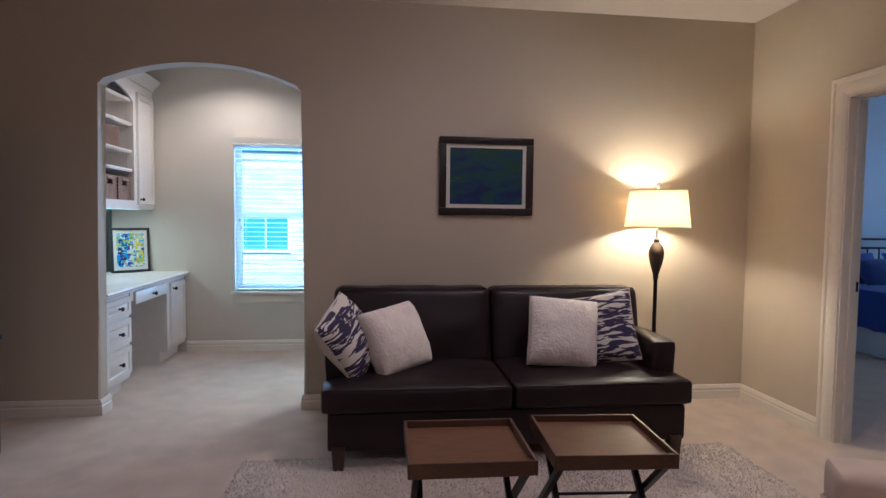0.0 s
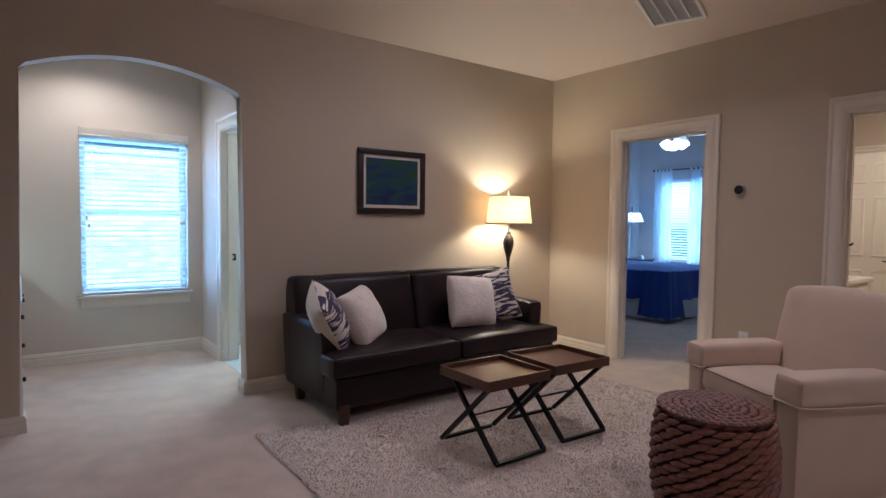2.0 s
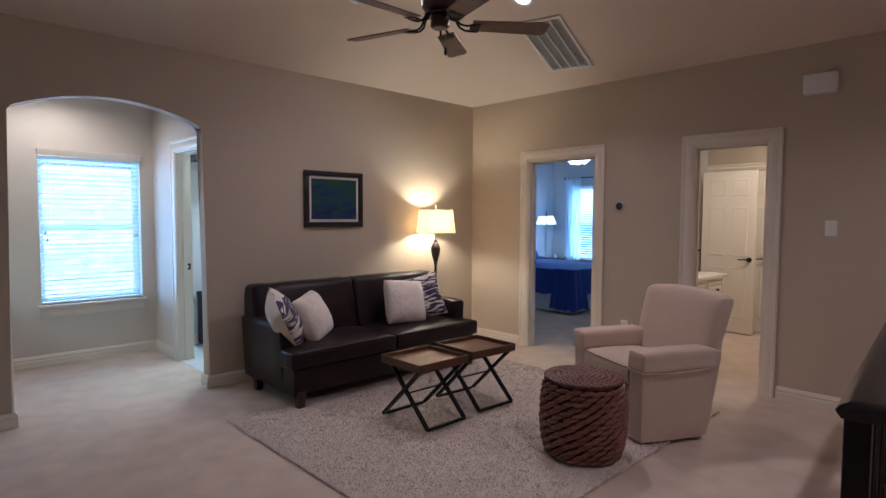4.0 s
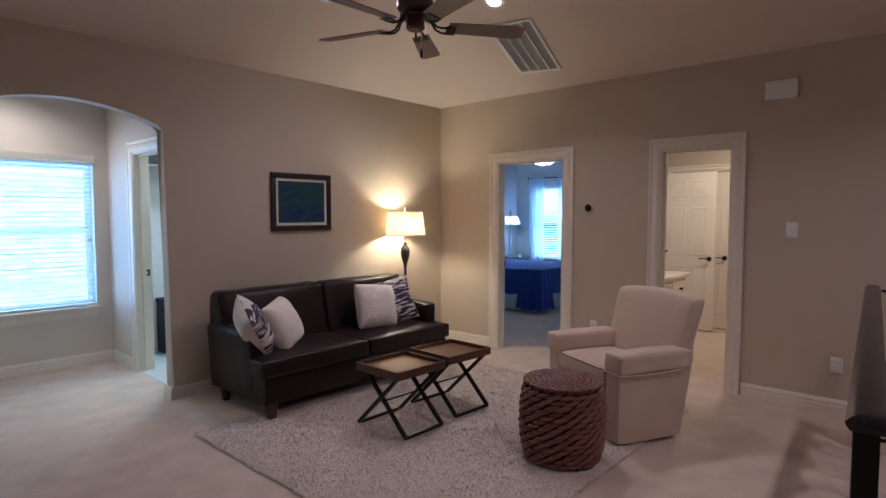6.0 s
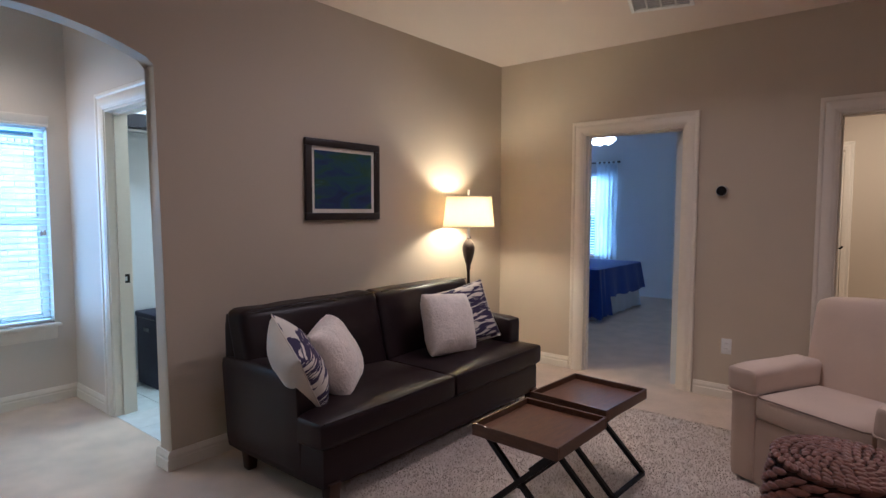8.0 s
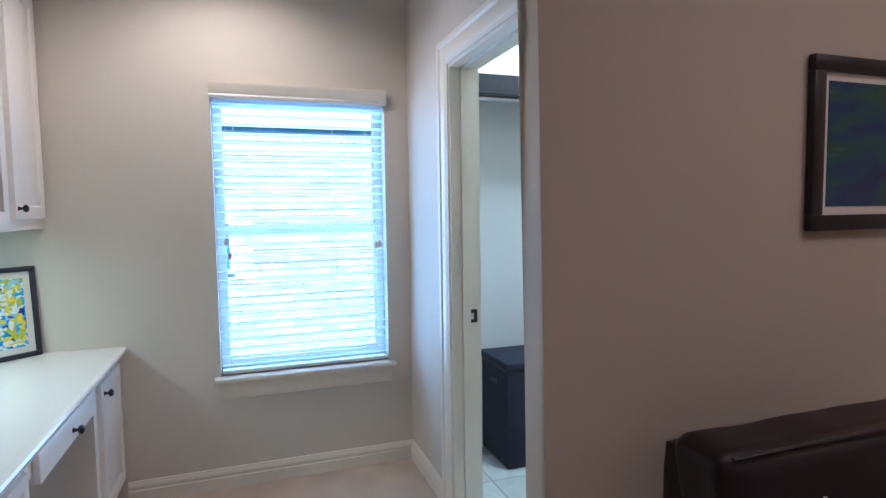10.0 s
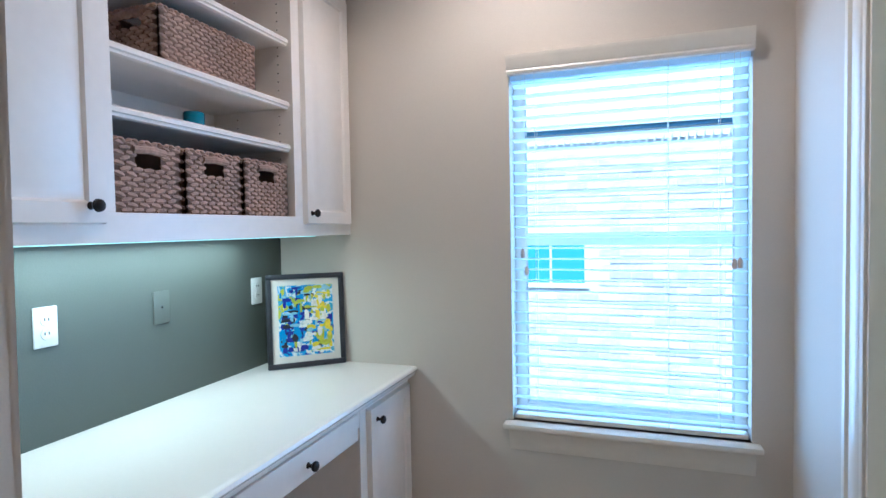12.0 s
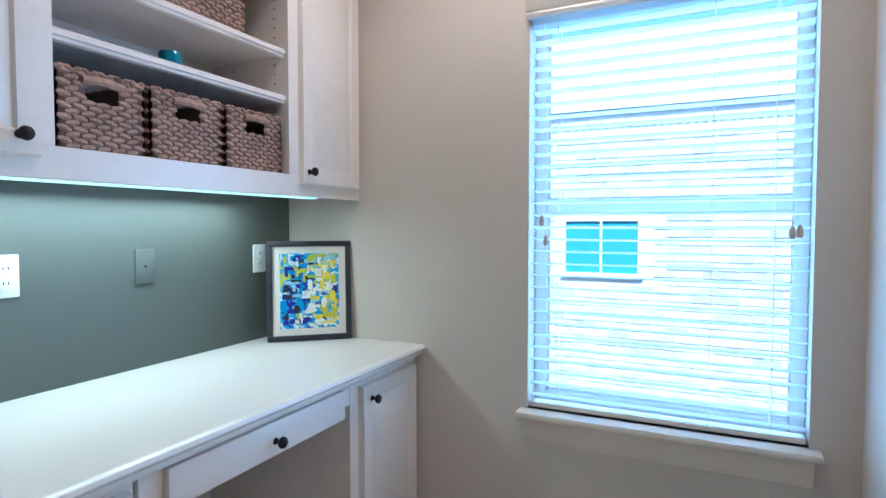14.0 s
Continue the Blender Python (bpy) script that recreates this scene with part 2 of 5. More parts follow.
ROOF = mat("blue grey eave board", (0.16, 0.30, 0.42), 0.8, var=0.3, grain=30, bump=0.3)
# the sky's reflection in this pane is put into its base colour
SKYGLASS = mat("neighbour glass with painted sky reflection", (0.09, 0.30, 0.36), 0.15, var=0.1, grain=3, bump=0.0)
GRASS = mat("lawn", (0.06, 0.10, 0.03), 0.95, var=0.4, grain=60, blotch=2, bump=0.8)
VENTSHADE = mat("grey louvre shade", (0.45, 0.45, 0.47), 0.6, var=0.1, grain=40, bump=0.05)
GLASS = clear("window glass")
BULB = glow("lit can lens", (1.0, 0.86, 0.66), 4)
GLOBE = glow("lit fan globe", (1.0, 0.97, 0.93), 2.5)
STRIP = glow("lit undercabinet strip", (0.55, 0.80, 0.68), 0.6)


# ---------- mesh helpers ----------
def box(bm, x0, x1, y0, y1, z0, z1, r=0.0, seg=2):
    v = [bm.verts.new(p) for p in ((x0, y0, z0), (x1, y0, z0), (x1, y1, z0), (x0, y1, z0), (x0, y0, z1), (x1, y0, z1), (x1, y1, z1), (x0, y1, z1))]
    fs = [bm.faces.new([v[i] for i in q]) for q in ((3, 2, 1, 0), (4, 5, 6, 7), (0, 1, 5, 4), (1, 2, 6, 5), (2, 3, 7, 6), (3, 0, 4, 7))]
    if r:
        edges = list({e for f in fs for e in f.edges})
        bmesh.ops.bevel(bm, geom=edges, offset=r, segments=seg, profile=0.5, affect="EDGES")
    return bm


def boxes(*rows, r=0.0, seg=2):
    bm = bmesh.new()
    for row in rows:
        box(bm, *row, r=r, seg=seg)
    return bm


def lathe(profile, seg=24, centre=(0, 0, 0), bm=None):
    """Turned shape: profile of (radius, z)."""
    bm = bm or bmesh.new()
    cx, cy, cz = centre
    rings = []
    for r, z in profile:
        if r < 1e-5:
            rings.append([bm.verts.new((cx, cy, cz + z))])
        else:
            rings.append([bm.verts.new((cx + r * math.cos(2 * math.pi * i / seg), cy + r * math.sin(2 * math.pi * i / seg), cz + z)) for i in range(seg)])
    for a, b in zip(rings, rings[1:]):
        for i in range(seg):
            k = (i + 1) % seg
            if len(a) == 1 and len(b) == 1:
                continue
            if len(a) == 1:
                bm.faces.new((a[0], b[k], b[i]))
            elif len(b) == 1:
                bm.faces.new((a[i], a[k], b[0]))
            else:
                bm.faces.new((a[i], a[k], b[k], b[i]))
    return bm


def tube(points, r, seg=8, bm=None, closed=False):
    """Round bar along a polyline; r a number or one per point."""
    bm = bm or bmesh.new()
    pts = [Vector(p) for p in points]
    rings, up = [], Vector((0.13, 0.21, 0.97))
    for i, p in enumerate(pts):
        d = (pts[min(i + 1, len(pts) - 1)] - pts[max(i - 1, 0)]).normalized()
        a = d.cross(up if abs(d.dot(up)) < 0.95 else Vector((1, 0, 0))).normalized()
        b = d.cross(a)
        rr = r[i] if isinstance(r, (list, tuple)) else r
        rings.append([bm.verts.new(p + rr * (math.cos(2 * math.pi * k / seg) * a + math.sin(2 * math.pi * k / seg) * b)) for k in range(seg)])
    for a, b in zip(rings, rings[1:]):
        for k in range(seg):
            bm.faces.new((a[k], a[(k + 1) % seg], b[(k + 1) % seg], b[k]))
    bm.faces.new(rings[0][::-1])
    bm.faces.new(rings[-1])
    return bm


def bar(p0, p1, w, h, bm=None, up=(0, 0, 1)):
    """Square bar from p0 to p1."""
    bm = bm or bmesh.new()
    p0, p1 = Vector(p0), Vector(p1)
    d = (p1 - p0).normalized()
    a = d.cross(Vector(up)).normalized()
    b = a.cross(d)
    v = [bm.verts.new(p + sa * w / 2 * a + sb * h / 2 * b) for p in (p0, p1) for sa, sb in ((-1, -1), (1, -1), (1, 1), (-1, 1))]
    for q in ((0, 1, 2, 3), (7, 6, 5, 4), (0, 4, 5, 1), (1, 5, 6, 2), (2, 6, 7, 3), (3, 7, 4, 0)):
        bm.faces.new([v[i] for i in q])
    return bm


def prism(outline, depth, bm=None):
    """Outline of (x, z) in the plane y=0, pulled to y=depth."""
    bm = bm or bmesh.new()
    a = [bm.verts.new((x, 0, z)) for x, z in outline]
    b = [bm.verts.new((x, depth, z)) for x, z in outline]
    bm.faces.new(a)
    bm.faces.new(b[::-1])
    n = len(a)
    for i in range(n):
        bm.faces.new((a[i], b[i], b[(i + 1) % n], a[(i + 1) % n]))
    return bm


def moulding(p0, p1, out, profile, bm=None):
    """Profile of (out from the wall, up) pulled from p0 to p1."""
    bm = bm or bmesh.new()
    p0, p1, out = Vector(p0), Vector(p1), Vector(out)
    a = [bm.verts.new(p0 + u * out + Vector((0, 0, v))) for u, v in profile]
    b = [bm.verts.new(p1 + u * out + Vector((0, 0, v))) for u, v in profile]
    n = len(a)
    for i in range(n):
        bm.faces.new((a[i], b[i], b[(i + 1) % n], a[(i + 1) % n]))
    bm.faces.new(a[::-1])
    bm.faces.new(b)
    return bm


def mesh_of(name, bm, material, flat=False):
    bmesh.ops.recalc_face_normals(bm, faces=bm.faces)
    me = bpy.data.meshes.new(name)
    bm.to_mesh(me)
    bm.free()
    me.materials.append(material)
    if not flat:
        me.polygons.foreach_set("use_smooth", [True] * len(me.polygons))
        me.set_sharp_from_angle(angle=radians(38))
    return me


def part(name, bm, material, parent=None, label="", m=None):
    ob = new(name, bm if isinstance(bm, bpy.types.Mesh) else mesh_of(name, bm, material))
    ob.parent = parent
    if m is not None:
        ob.matrix_basis = m
    return tagged(ob, label)


def thing(name, label, category, m=None, group=""):
    ob = new(name)
    ob.empty_display_size = 0.1
    ob.matrix_basis = m if m is not None else Matrix()
    return tagged(ob, label, category, group)


def structure(name, bm, material, label="", category=""):
    return tagged(part(name, bm, material), label, category, kind="structure")


def shifted(bm, m):
    bmesh.ops.transform(bm, matrix=m, verts=bm.verts)
    return bm


def cushion(w, h, d, n=18, puff=2.6, corner=0.06, rough=0.0, seed=0, full=0.55, blunt=0.0):
    """Stuffed pillow in the xz plane, bulging along y."""
    bm = bmesh.new()
    sides = []
    for s in (-1, 1):
        grid = []
        for i in range(n + 1):
            row = []
            for k in range(n + 1):
                u, v = 2 * i / n - 1, 2 * k / n - 1
                t = (max(0, 1 - abs(u) ** puff) * max(0, 1 - abs(v) ** puff)) ** full
                pull = 1 - corner * ((1 - v * v) * abs(u) ** 4 + 0)
                pullv = 1 - corner * ((1 - u * u) * abs(v) ** 4)
                q = noise.noise(Vector((u * 1.7 + seed, v * 1.7, s))) * 0.12 * t
                cut = 1 - blunt * abs(u * v) ** 3
                p = Vector((u * w / 2 * pull * cut, s * d / 2 * (t + q), v * h / 2 * pullv * cut))
                if rough and t > 0:
                    p += rough * noise.noise_vector(Vector((u * 9 + seed, v * 9, s * 3)))
                row.append(p)
            grid.append(row)
        sides.append(grid)
    edge = {}
    for s, grid in enumerate(sides):
        vs = []
        for i, row in enumerate(grid):
            line = []
            for k, p in enumerate(row):
                if i in (0, n) or k in (0, n):
                    if (i, k) not in edge:
                        edge[(i, k)] = bm.verts.new((p.x, 0, p.z))
                    line.append(edge[(i, k)])
                else:
                    line.append(bm.verts.new(p))
            vs.append(line)
        for i in range(n):
            for k in range(n):
                q = (vs[i][k], vs[i + 1][k], vs[i + 1][k + 1], vs[i][k + 1])
                bm.faces.new(q if s == 0 else q[::-1])
    return bm


def soft_box(x0, x1, y0, y1, z0, z1, r=0.04, crown=0.0, n=10, front=0.0):
    """Upholstered block: rounded edges, crowned top, bulged front."""
    bm = boxes((x0, x1, y0, y1, z0, z1))
    bmesh.ops.subdivide_edges(bm, edges=bm.edges[:], cuts=n, use_grid_fill=True)
    cx, cy, cz = (x0 + x1) / 2, (y0 + y1) / 2, (z0 + z1) / 2
    hx, hy, hz = (x1 - x0) / 2, (y1 - y0) / 2, (z1 - z0) / 2
    for v in bm.verts:
        p = v.co - Vector((cx, cy, cz))
        q = Vector([max(-h + r, min(h - r, a)) for a, h in zip(p, (hx, hy, hz))])
        d = p - q
        if d.length > 1e-6:
            p = q + d.normalized() * min(r, max(abs(a) for a in d))
        u, w, t = p.x / hx, p.y / hy, p.z / hz
        p.z += crown * (1 - u * u) * (1 - w * w) * max(0, t)
        p.y -= front * (1 - u * u) * (1 - t * t) * max(0, -w)
        v.co = p + Vector((cx, cy, cz))
    return bm


def panel_front(x, y0, y1, z0, z1, t=0.02, out=1, border=0.05):
    """Cabinet door or drawer front with a raised field, facing +x (out=1)."""
    b = min(border, (z1 - z0) * 0.28, (y1 - y0) * 0.28)
    bm = bmesh.new()
    g = min(0.008, t * 0.55)
    steps = ((0, 0.0), (0.004, t), (b, t), (b + 0.006, t - g), (b + 0.014, t - g), (b + 0.03, t - 0.001))
    rings = []
    for inset, depth in steps:
        i = min(inset, (z1 - z0) * 0.45, (y1 - y0) * 0.45)
        rings.append([bm.verts.new((x + out * depth, y, z)) for y, z in ((y0 + i, z0 + i), (y1 - i, z0 + i), (y1 - i, z1 - i), (y0 + i, z1 - i))])
    for a, c in zip(rings, rings[1:]):
        for k in range(4):
            bm.faces.new((a[k], a[(k + 1) % 4], c[(k + 1) % 4], c[k]))
    bm.faces.new(rings[-1])
    bm.faces.new(rings[0][::-1])
    return bm


def knob_mesh(r=0.016):
    return lathe([(0.0, 0.0), (0.010, 0.0), (0.006, 0.006), (0.005, 0.014), (r * 0.8, 0.018), (r, 0.024), (r * 0.9, 0.030), (r * 0.5, 0.034), (0, 0.035)], 14)


BASE = [(0, 0), (0.016, 0), (0.016, 0.056), (0.012, 0.061), (0.012, 0.069), (0.015, 0.072), (0.015, 0.082), (0.008, 0.092), (0.006, 0.101), (0, 0.103)]


def baseboard(p0, p1, out):
    return structure("baseboard", moulding((*p0, 0), (*p1, 0), (*out, 0), BASE), TRIM, "cream painted moulded baseboard")


def casing(name, axis, face, a0, a1, top, out, w=0.115):
    """Moulded trim round an opening in a wall plane; axis is the wall's normal."""
    prof = [(0, 0), (0, 0.011), (0.006, 0.014), (0.020, 0.014), (0.024, 0.017), (w - 0.040, 0.018), (w - 0.034, 0.015), (w - 0.030, 0.015), (w - 0.022, 0.022), (w - 0.004, 0.023), (w, 0.018), (w, 0)]
    c = tagged(thing(name, "cream painted moulded door casing", "casing"), kind="structure")

    def place(a, o, z):
        return (face + out * o, a, z) if axis == "x" else (a, face + out * o, z)

    def pull(ends, pname):
        bm = bmesh.new()
        rows = [[bm.verts.new(q) for q in end] for end in ends]
        n = len(prof)
        for i in range(n):
            bm.faces.new((rows[0][i], rows[1][i], rows[1][(i + 1) % n], rows[0][(i + 1) % n]))
        bm.faces.new(rows[0][::-1])
        bm.faces.new(rows[1])
        part(pname, bm, TRIM, c)
    for a, e in ((a0, -1), (a1, 1)):
        pull(([place(a + e * u, o, 0.0) for u, o in prof], [place(a + e * u, o, top + u) for u, o in prof]), "casing_leg")
    pull(([place(a0 - u, o, top + u) for u, o in prof], [place(a1 + u, o, top + u) for u, o in prof]), "casing_head")
    return c


# ---------- structure ----------
NY, EX, KB = 4.025, 2.80, 2.72          # north wall face, east wall face, wall height
WX, SY = -3.3, -3.6                     # west and south faces
TH = 0.108


def arc(x0, x1, spring, rise, n=24):
    half, cx = (x1 - x0) / 2, (x0 + x1) / 2
    rad = (half * half + rise * rise) / (2 * rise)
    top = math.asin(half / rad)
    return [(cx + rad * math.sin(-top + 2 * top * i / n), spring + rise - rad + rad * math.cos(-top + 2 * top * i / n)) for i in range(n + 1)]


# north wall with the arched opening, its edges rounded
AX0, AX1 = -1.645, -0.362
out = [(WX - TH, 0), (AX0, 0)] + arc(AX0, AX1, 2.126, 0.145) + [(AX1, 0), (EX + TH, 0), (EX + TH, KB), (WX - TH, KB)]
bm = prism(out, TH)
soft = [e for e in bm.edges if all(AX0 - 1e-4 <= v.co.x <= AX1 + 1e-4 for v in e.verts) and abs(e.verts[0].co.y - e.verts[1].co.y) < 1e-4 and max(v.co.z for v in e.verts) > 0.01]
bmesh.ops.bevel(bm, geom=soft, offset=0.018, segments=4, profile=0.5, affect="EDGES")
structure("wall_north", shifted(bm, pose(0, NY, 0)), WALL, "beige painted wall with an arched opening", "wall")

D1, D2, DTOP = (2.360, 3.181), (0.826, 1.411), 2.030
out = [(SY - TH, 0), (D2[0], 0), (D2[0], DTOP), (D2[1], DTOP), (D2[1], 0), (D1[0], 0), (D1[0], DTOP), (D1[1], DTOP), (D1[1], 0), (NY, 0), (NY, KB), (SY - TH, KB)]
structure("wall_east", shifted(prism(out, -TH), Matrix(((0, -1, 0, EX), (1, 0, 0, 0), (0, 0, 1, 0), (0, 0, 0, 1)))), WALL, "beige painted wall with two door openings", "wall")
structure("wall_west", boxes((WX - TH, WX, SY, NY, 0, KB)), WALL, "beige painted wall", "wall")
structure("wall_south", boxes((WX - TH, EX, SY - TH, SY, 0, KB)), WALL, "beige painted wall", "wall")

# floor with the stair opening
WELL = (-0.66, 2.02, -2.6, -0.36)
bm = boxes((WX - TH, WELL[0], SY - TH, 4.1, -0.2, 0), (WELL[0], EX + 0.07, WELL[3], 4.1, -0.2, 0), (WELL[0], EX + 0.07, SY - TH, WELL[2], -0.2, 0), (WELL[1], EX + 0.07, WELL[2], WELL[3], -0.2, 0),
           (-2.5, -0.16, 4.1, 5.9, -0.2, 0))
bmesh.ops.remove_doubles(bm, verts=bm.verts, dist=1e-5)
structure("floor", bm, CARPET, "beige cut pile carpet with faint tracks", "floor")
structure("stairwell_wall", boxes((WELL[0] - 0.1, WELL[0], WELL[2], WELL[3], -2.8, -0.2), (WELL[1], WELL[1] + 0.1, WELL[2], WELL[3], -2.8, -0.2), (WELL[0], WELL[1], WELL[2] - 0.1, WELL[2], -2.8, -0.2), (WELL[0], WELL[1], WELL[3], WELL[3] + 0.1, -2.8, -0.2)), WALL, "beige stairwell walls", "wall")
structure("stairwell_floor", boxes((WELL[0], WELL[1], WELL[2], WELL[3], -2.9, -2.8)), CARPET, "carpet at the foot of the stairwell", "floor")

# hipped ceiling
SL, FZ = 0.40, 3.45
ins = (FZ - KB) / SL
bm = bmesh.new()
lo = [bm.verts.new(p) for p in ((WX - TH, SY - TH, KB - SL * TH), (EX + TH, SY - TH, KB - SL * TH), (EX + TH, NY + TH, KB - SL * TH), (WX - TH, NY + TH, KB - SL * TH))]
hi = [bm.verts.new(p) for p in ((WX + ins, SY + ins, FZ), (EX - ins, SY + ins, FZ), (EX - ins, NY - ins, FZ), (WX + ins, NY - ins, FZ))]
for i in range(4):
    bm.faces.new((lo[i], lo[(i + 1) % 4], hi[(i + 1) % 4], hi[i]))
bm.faces.new(hi)
lo2 = [bm.verts.new(v.co + Vector((0, 0, 0.25))) for v in lo]
hi2 = [bm.verts.new(v.co + Vector((0, 0, 0.25))) for v in hi]
for i in range(4):
    bm.faces.new((lo2[i], lo2[(i + 1) % 4], hi2[(i + 1) % 4], hi2[i]))
    bm.faces.new((lo[i], lo[(i + 1) % 4], lo2[(i + 1) % 4], lo2[i]))
bm.faces.new(hi2)
structure("ceiling", bm, CEIL, "painted vaulted ceiling", "ceiling")

# desk nook
NW, NE, NN = -2.320, -0.222, 5.775
CD = (4.30, 5.100)                      # closet door opening
WIN = (-1.220, -0.352, 0.576, 1.997)    # window opening
bm = boxes((NW - TH, WIN[0], NN, NN + 0.16, 0, 2.75), (WIN[1], NE, NN, NN + 0.16, 0, 2.75), (WIN[0], WIN[1], NN, NN + 0.16, 0, WIN[2]), (WIN[0], WIN[1], NN, NN + 0.16, WIN[3], 2.75))
bmesh.ops.remove_doubles(bm, verts=bm.verts, dist=1e-5)
structure("wall_nook_north", bm, NOOK, "pale painted nook wall with a window opening", "wall")
structure("wall_nook_west", boxes((NW - TH, NW, NY + TH, NN, 0, 2.75)), NOOK, "pale painted nook wall", "wall")
structure("wall_accent", boxes((NW, NW + 0.004, NY + TH, NN, 0.70, 1.40)), GREEN, "grey green painted wall above the desk", "wall")
out = [(NY + TH, 0), (CD[0], 0), (CD[0], 2.034), (CD[1], 2.034), (CD[1], 0), (NN + 0.16, 0), (NN + 0.16, 2.75), (NY + TH, 2.75)]
structure("wall_nook_east", shifted(prism(out, -0.13), Matrix(((0, -1, 0, NE), (1, 0, 0, 0), (0, 0, 1, 0), (0, 0, 0, 1)))), NOOK, "pale painted nook wall with a doorway", "wall")
structure("ceiling_nook", boxes((NW - TH, NE + 0.13, NY + TH, NN + 0.16, 2.75, 2.85)), CEIL, "painted flat ceiling", "ceiling")

# closet beyond the doorway
CX0, CX1 = NE + 0.13, 1.7
structure("wall_closet_north", boxes((CX0, CX1, NN, NN + 0.12, 0, 2.7)), BLUEWALL, "white closet wall", "wall")
structure("wall_closet_east", boxes((CX1, CX1 + 0.1, NY + TH, NN + 0.12, 0, 2.7)), BLUEWALL, "white closet wall", "wall")
structure("ceiling_closet", boxes((CX0, CX1 + 0.1, NY + TH, NN + 0.12, 2.7, 2.8)), BLUEWALL, "white closet ceiling", "ceiling")
closet_floor = structure("floor_closet", boxes((NE + 0.07, CX1, NY + TH, NN, -0.1, -0.004)), GROUT, "pale marble tiled floor", "floor")

# bedroom and hall beyond the east wall
BX, BN, BS = 7.40, 6.10, 2.455
HX = 5.56
structure("floor_bedroom", boxes((EX + 0.07, BX, BS, BN, -0.1, 0.0)), CARPET, "beige cut pile carpet in the bedroom", "floor")
structure("wall_bedroom_north", boxes((EX + TH, BX, BN, BN + 0.1, 0, 2.85)), BLUEWALL, "pale bedroom wall", "wall")
structure("wall_bedroom_west", boxes((EX + 0.06, EX + TH, NY + TH, BN, 0, 2.85)), BLUEWALL, "pale bedroom wall", "wall")
BWIN = (4.85, 5.66, 0.62, 2.02)
bm = boxes((BX, BX + 0.14, BS - 0.1, BWIN[0], 0, 2.85), (BX, BX + 0.14, BWIN[1], BN + 0.1, 0, 2.85), (BX, BX + 0.14, BWIN[0], BWIN[1], 0, BWIN[2]), (BX, BX + 0.14, BWIN[0], BWIN[1], BWIN[3], 2.85))
bmesh.ops.remove_doubles(bm, verts=bm.verts, dist=1e-5)
structure("wall_bedroom_east", bm, BLUEWALL, "pale bedroom wall with a window opening", "wall")
structure("wall_bedroom_south", boxes((EX + TH, BX, BS - 0.09, BS, 0, 2.85)), BLUEWALL, "pale bedroom wall", "wall")
structure("ceiling_bedroom", boxes((EX + TH, BX + 0.14, BS - 0.1, BN + 0.1, 2.85, 2.95)), BLUEWALL, "pale flat bedroom ceiling", "ceiling")
structure("floor_hall", boxes((EX + 0.07, HX + 0.1, -0.3, 2.455, -0.1, 0.0)), CARPET, "beige carpet in the hall", "floor")
structure("wall_hall_south", boxes((EX + TH, HX, -0.4, -0.3, 0, 2.7)), WALL, "beige hall wall", "wall")
structure("wall_hall_east", boxes((HX, HX + 0.1, -0.4, 2.365, 0, 2.7)), WALL, "beige hall end wall", "wall")
structure("ceiling_hall", boxes((EX + TH, HX + 0.1, -0.4, 2.365, 2.7, 2.8)), CEIL, "painted flat ceiling", "ceiling")

# door linings, casings, baseboards
for name, (a0, a1), face, depth in (("door_lining_1", D1, EX, TH), ("door_lining_2", D2, EX, TH), ("door_lining_3", CD, NE, 0.13)):
    f0, f1 = face - 0.004, face + depth + 0.004
    lining = tagged(thing(name, "cream painted door lining", "door lining"), kind="structure")
    for y0, y1 in ((a0, a0 + 0.018), (a1 - 0.018, a1)):
        part("jamb", boxes((f0, f1, y0, y1, 0, 2.015)), TRIM, lining)
    part("head", boxes((f0, f1, a0, a1, 2.015, 2.034)), TRIM, lining)
    for y0, y1 in ((a0 + 0.018, a0 + 0.030), (a1 - 0.030, a1 - 0.018)):
        part("stop", boxes((face + 0.045, face + 0.08, y0, y1, 0, 2.003)), TRIM, lining)
    part("stop", boxes((face + 0.045, face + 0.08, a0 + 0.018, a1 - 0.018, 2.003, 2.015)), TRIM, lining)
casing("casing_1", "x", EX, D1[0] + 0.006, D1[1] - 0.006, 2.026, -1, 0.108)
casing("casing_2", "x", EX, D2[0] + 0.006, D2[1] - 0.006, 2.026, -1, 0.104)
casing("casing_3", "x", NE, CD[0] + 0.006, CD[1] - 0.006, 2.030, -1, 0.108)
for p0, p1, o in (((WX, NY), (AX0, NY), (0, -1)), ((AX1, NY), (EX, NY), (0, -1)), ((EX, D1[1] + 0.11), (EX, NY - 0.016), (-1, 0)), ((EX, D2[1] + 0.11), (EX, D1[0] - 0.11), (-1, 0)),
                  ((EX, SY), (EX, D2[0] - 0.11), (-1, 0)), ((WX, SY), (WX, NY - 0.016), (1, 0)), ((WX + 0.016, SY), (EX - 0.016, SY), (0, 1)),
                  ((AX0, NY - 0.016), (AX0, NY + TH + 0.016), (1, 0)), ((AX1, NY - 0.016), (AX1, NY + TH + 0.016), (-1, 0)),
                  ((-1.66, NN), (NE, NN), (0, -1)), ((NE, CD[1] + 0.10), (NE, NN - 0.016), (-1, 0)), ((AX1, NY + TH), (NE, NY + TH), (0, 1)),
                  ((CX0, NN), (CX1, NN), (0, -1)), ((HX, -0.3), (HX, 1.46), (-1, 0)), ((EX + TH + 0.0, BN), (BX, BN), (0, -1))):
    baseboard(p0, p1, o)


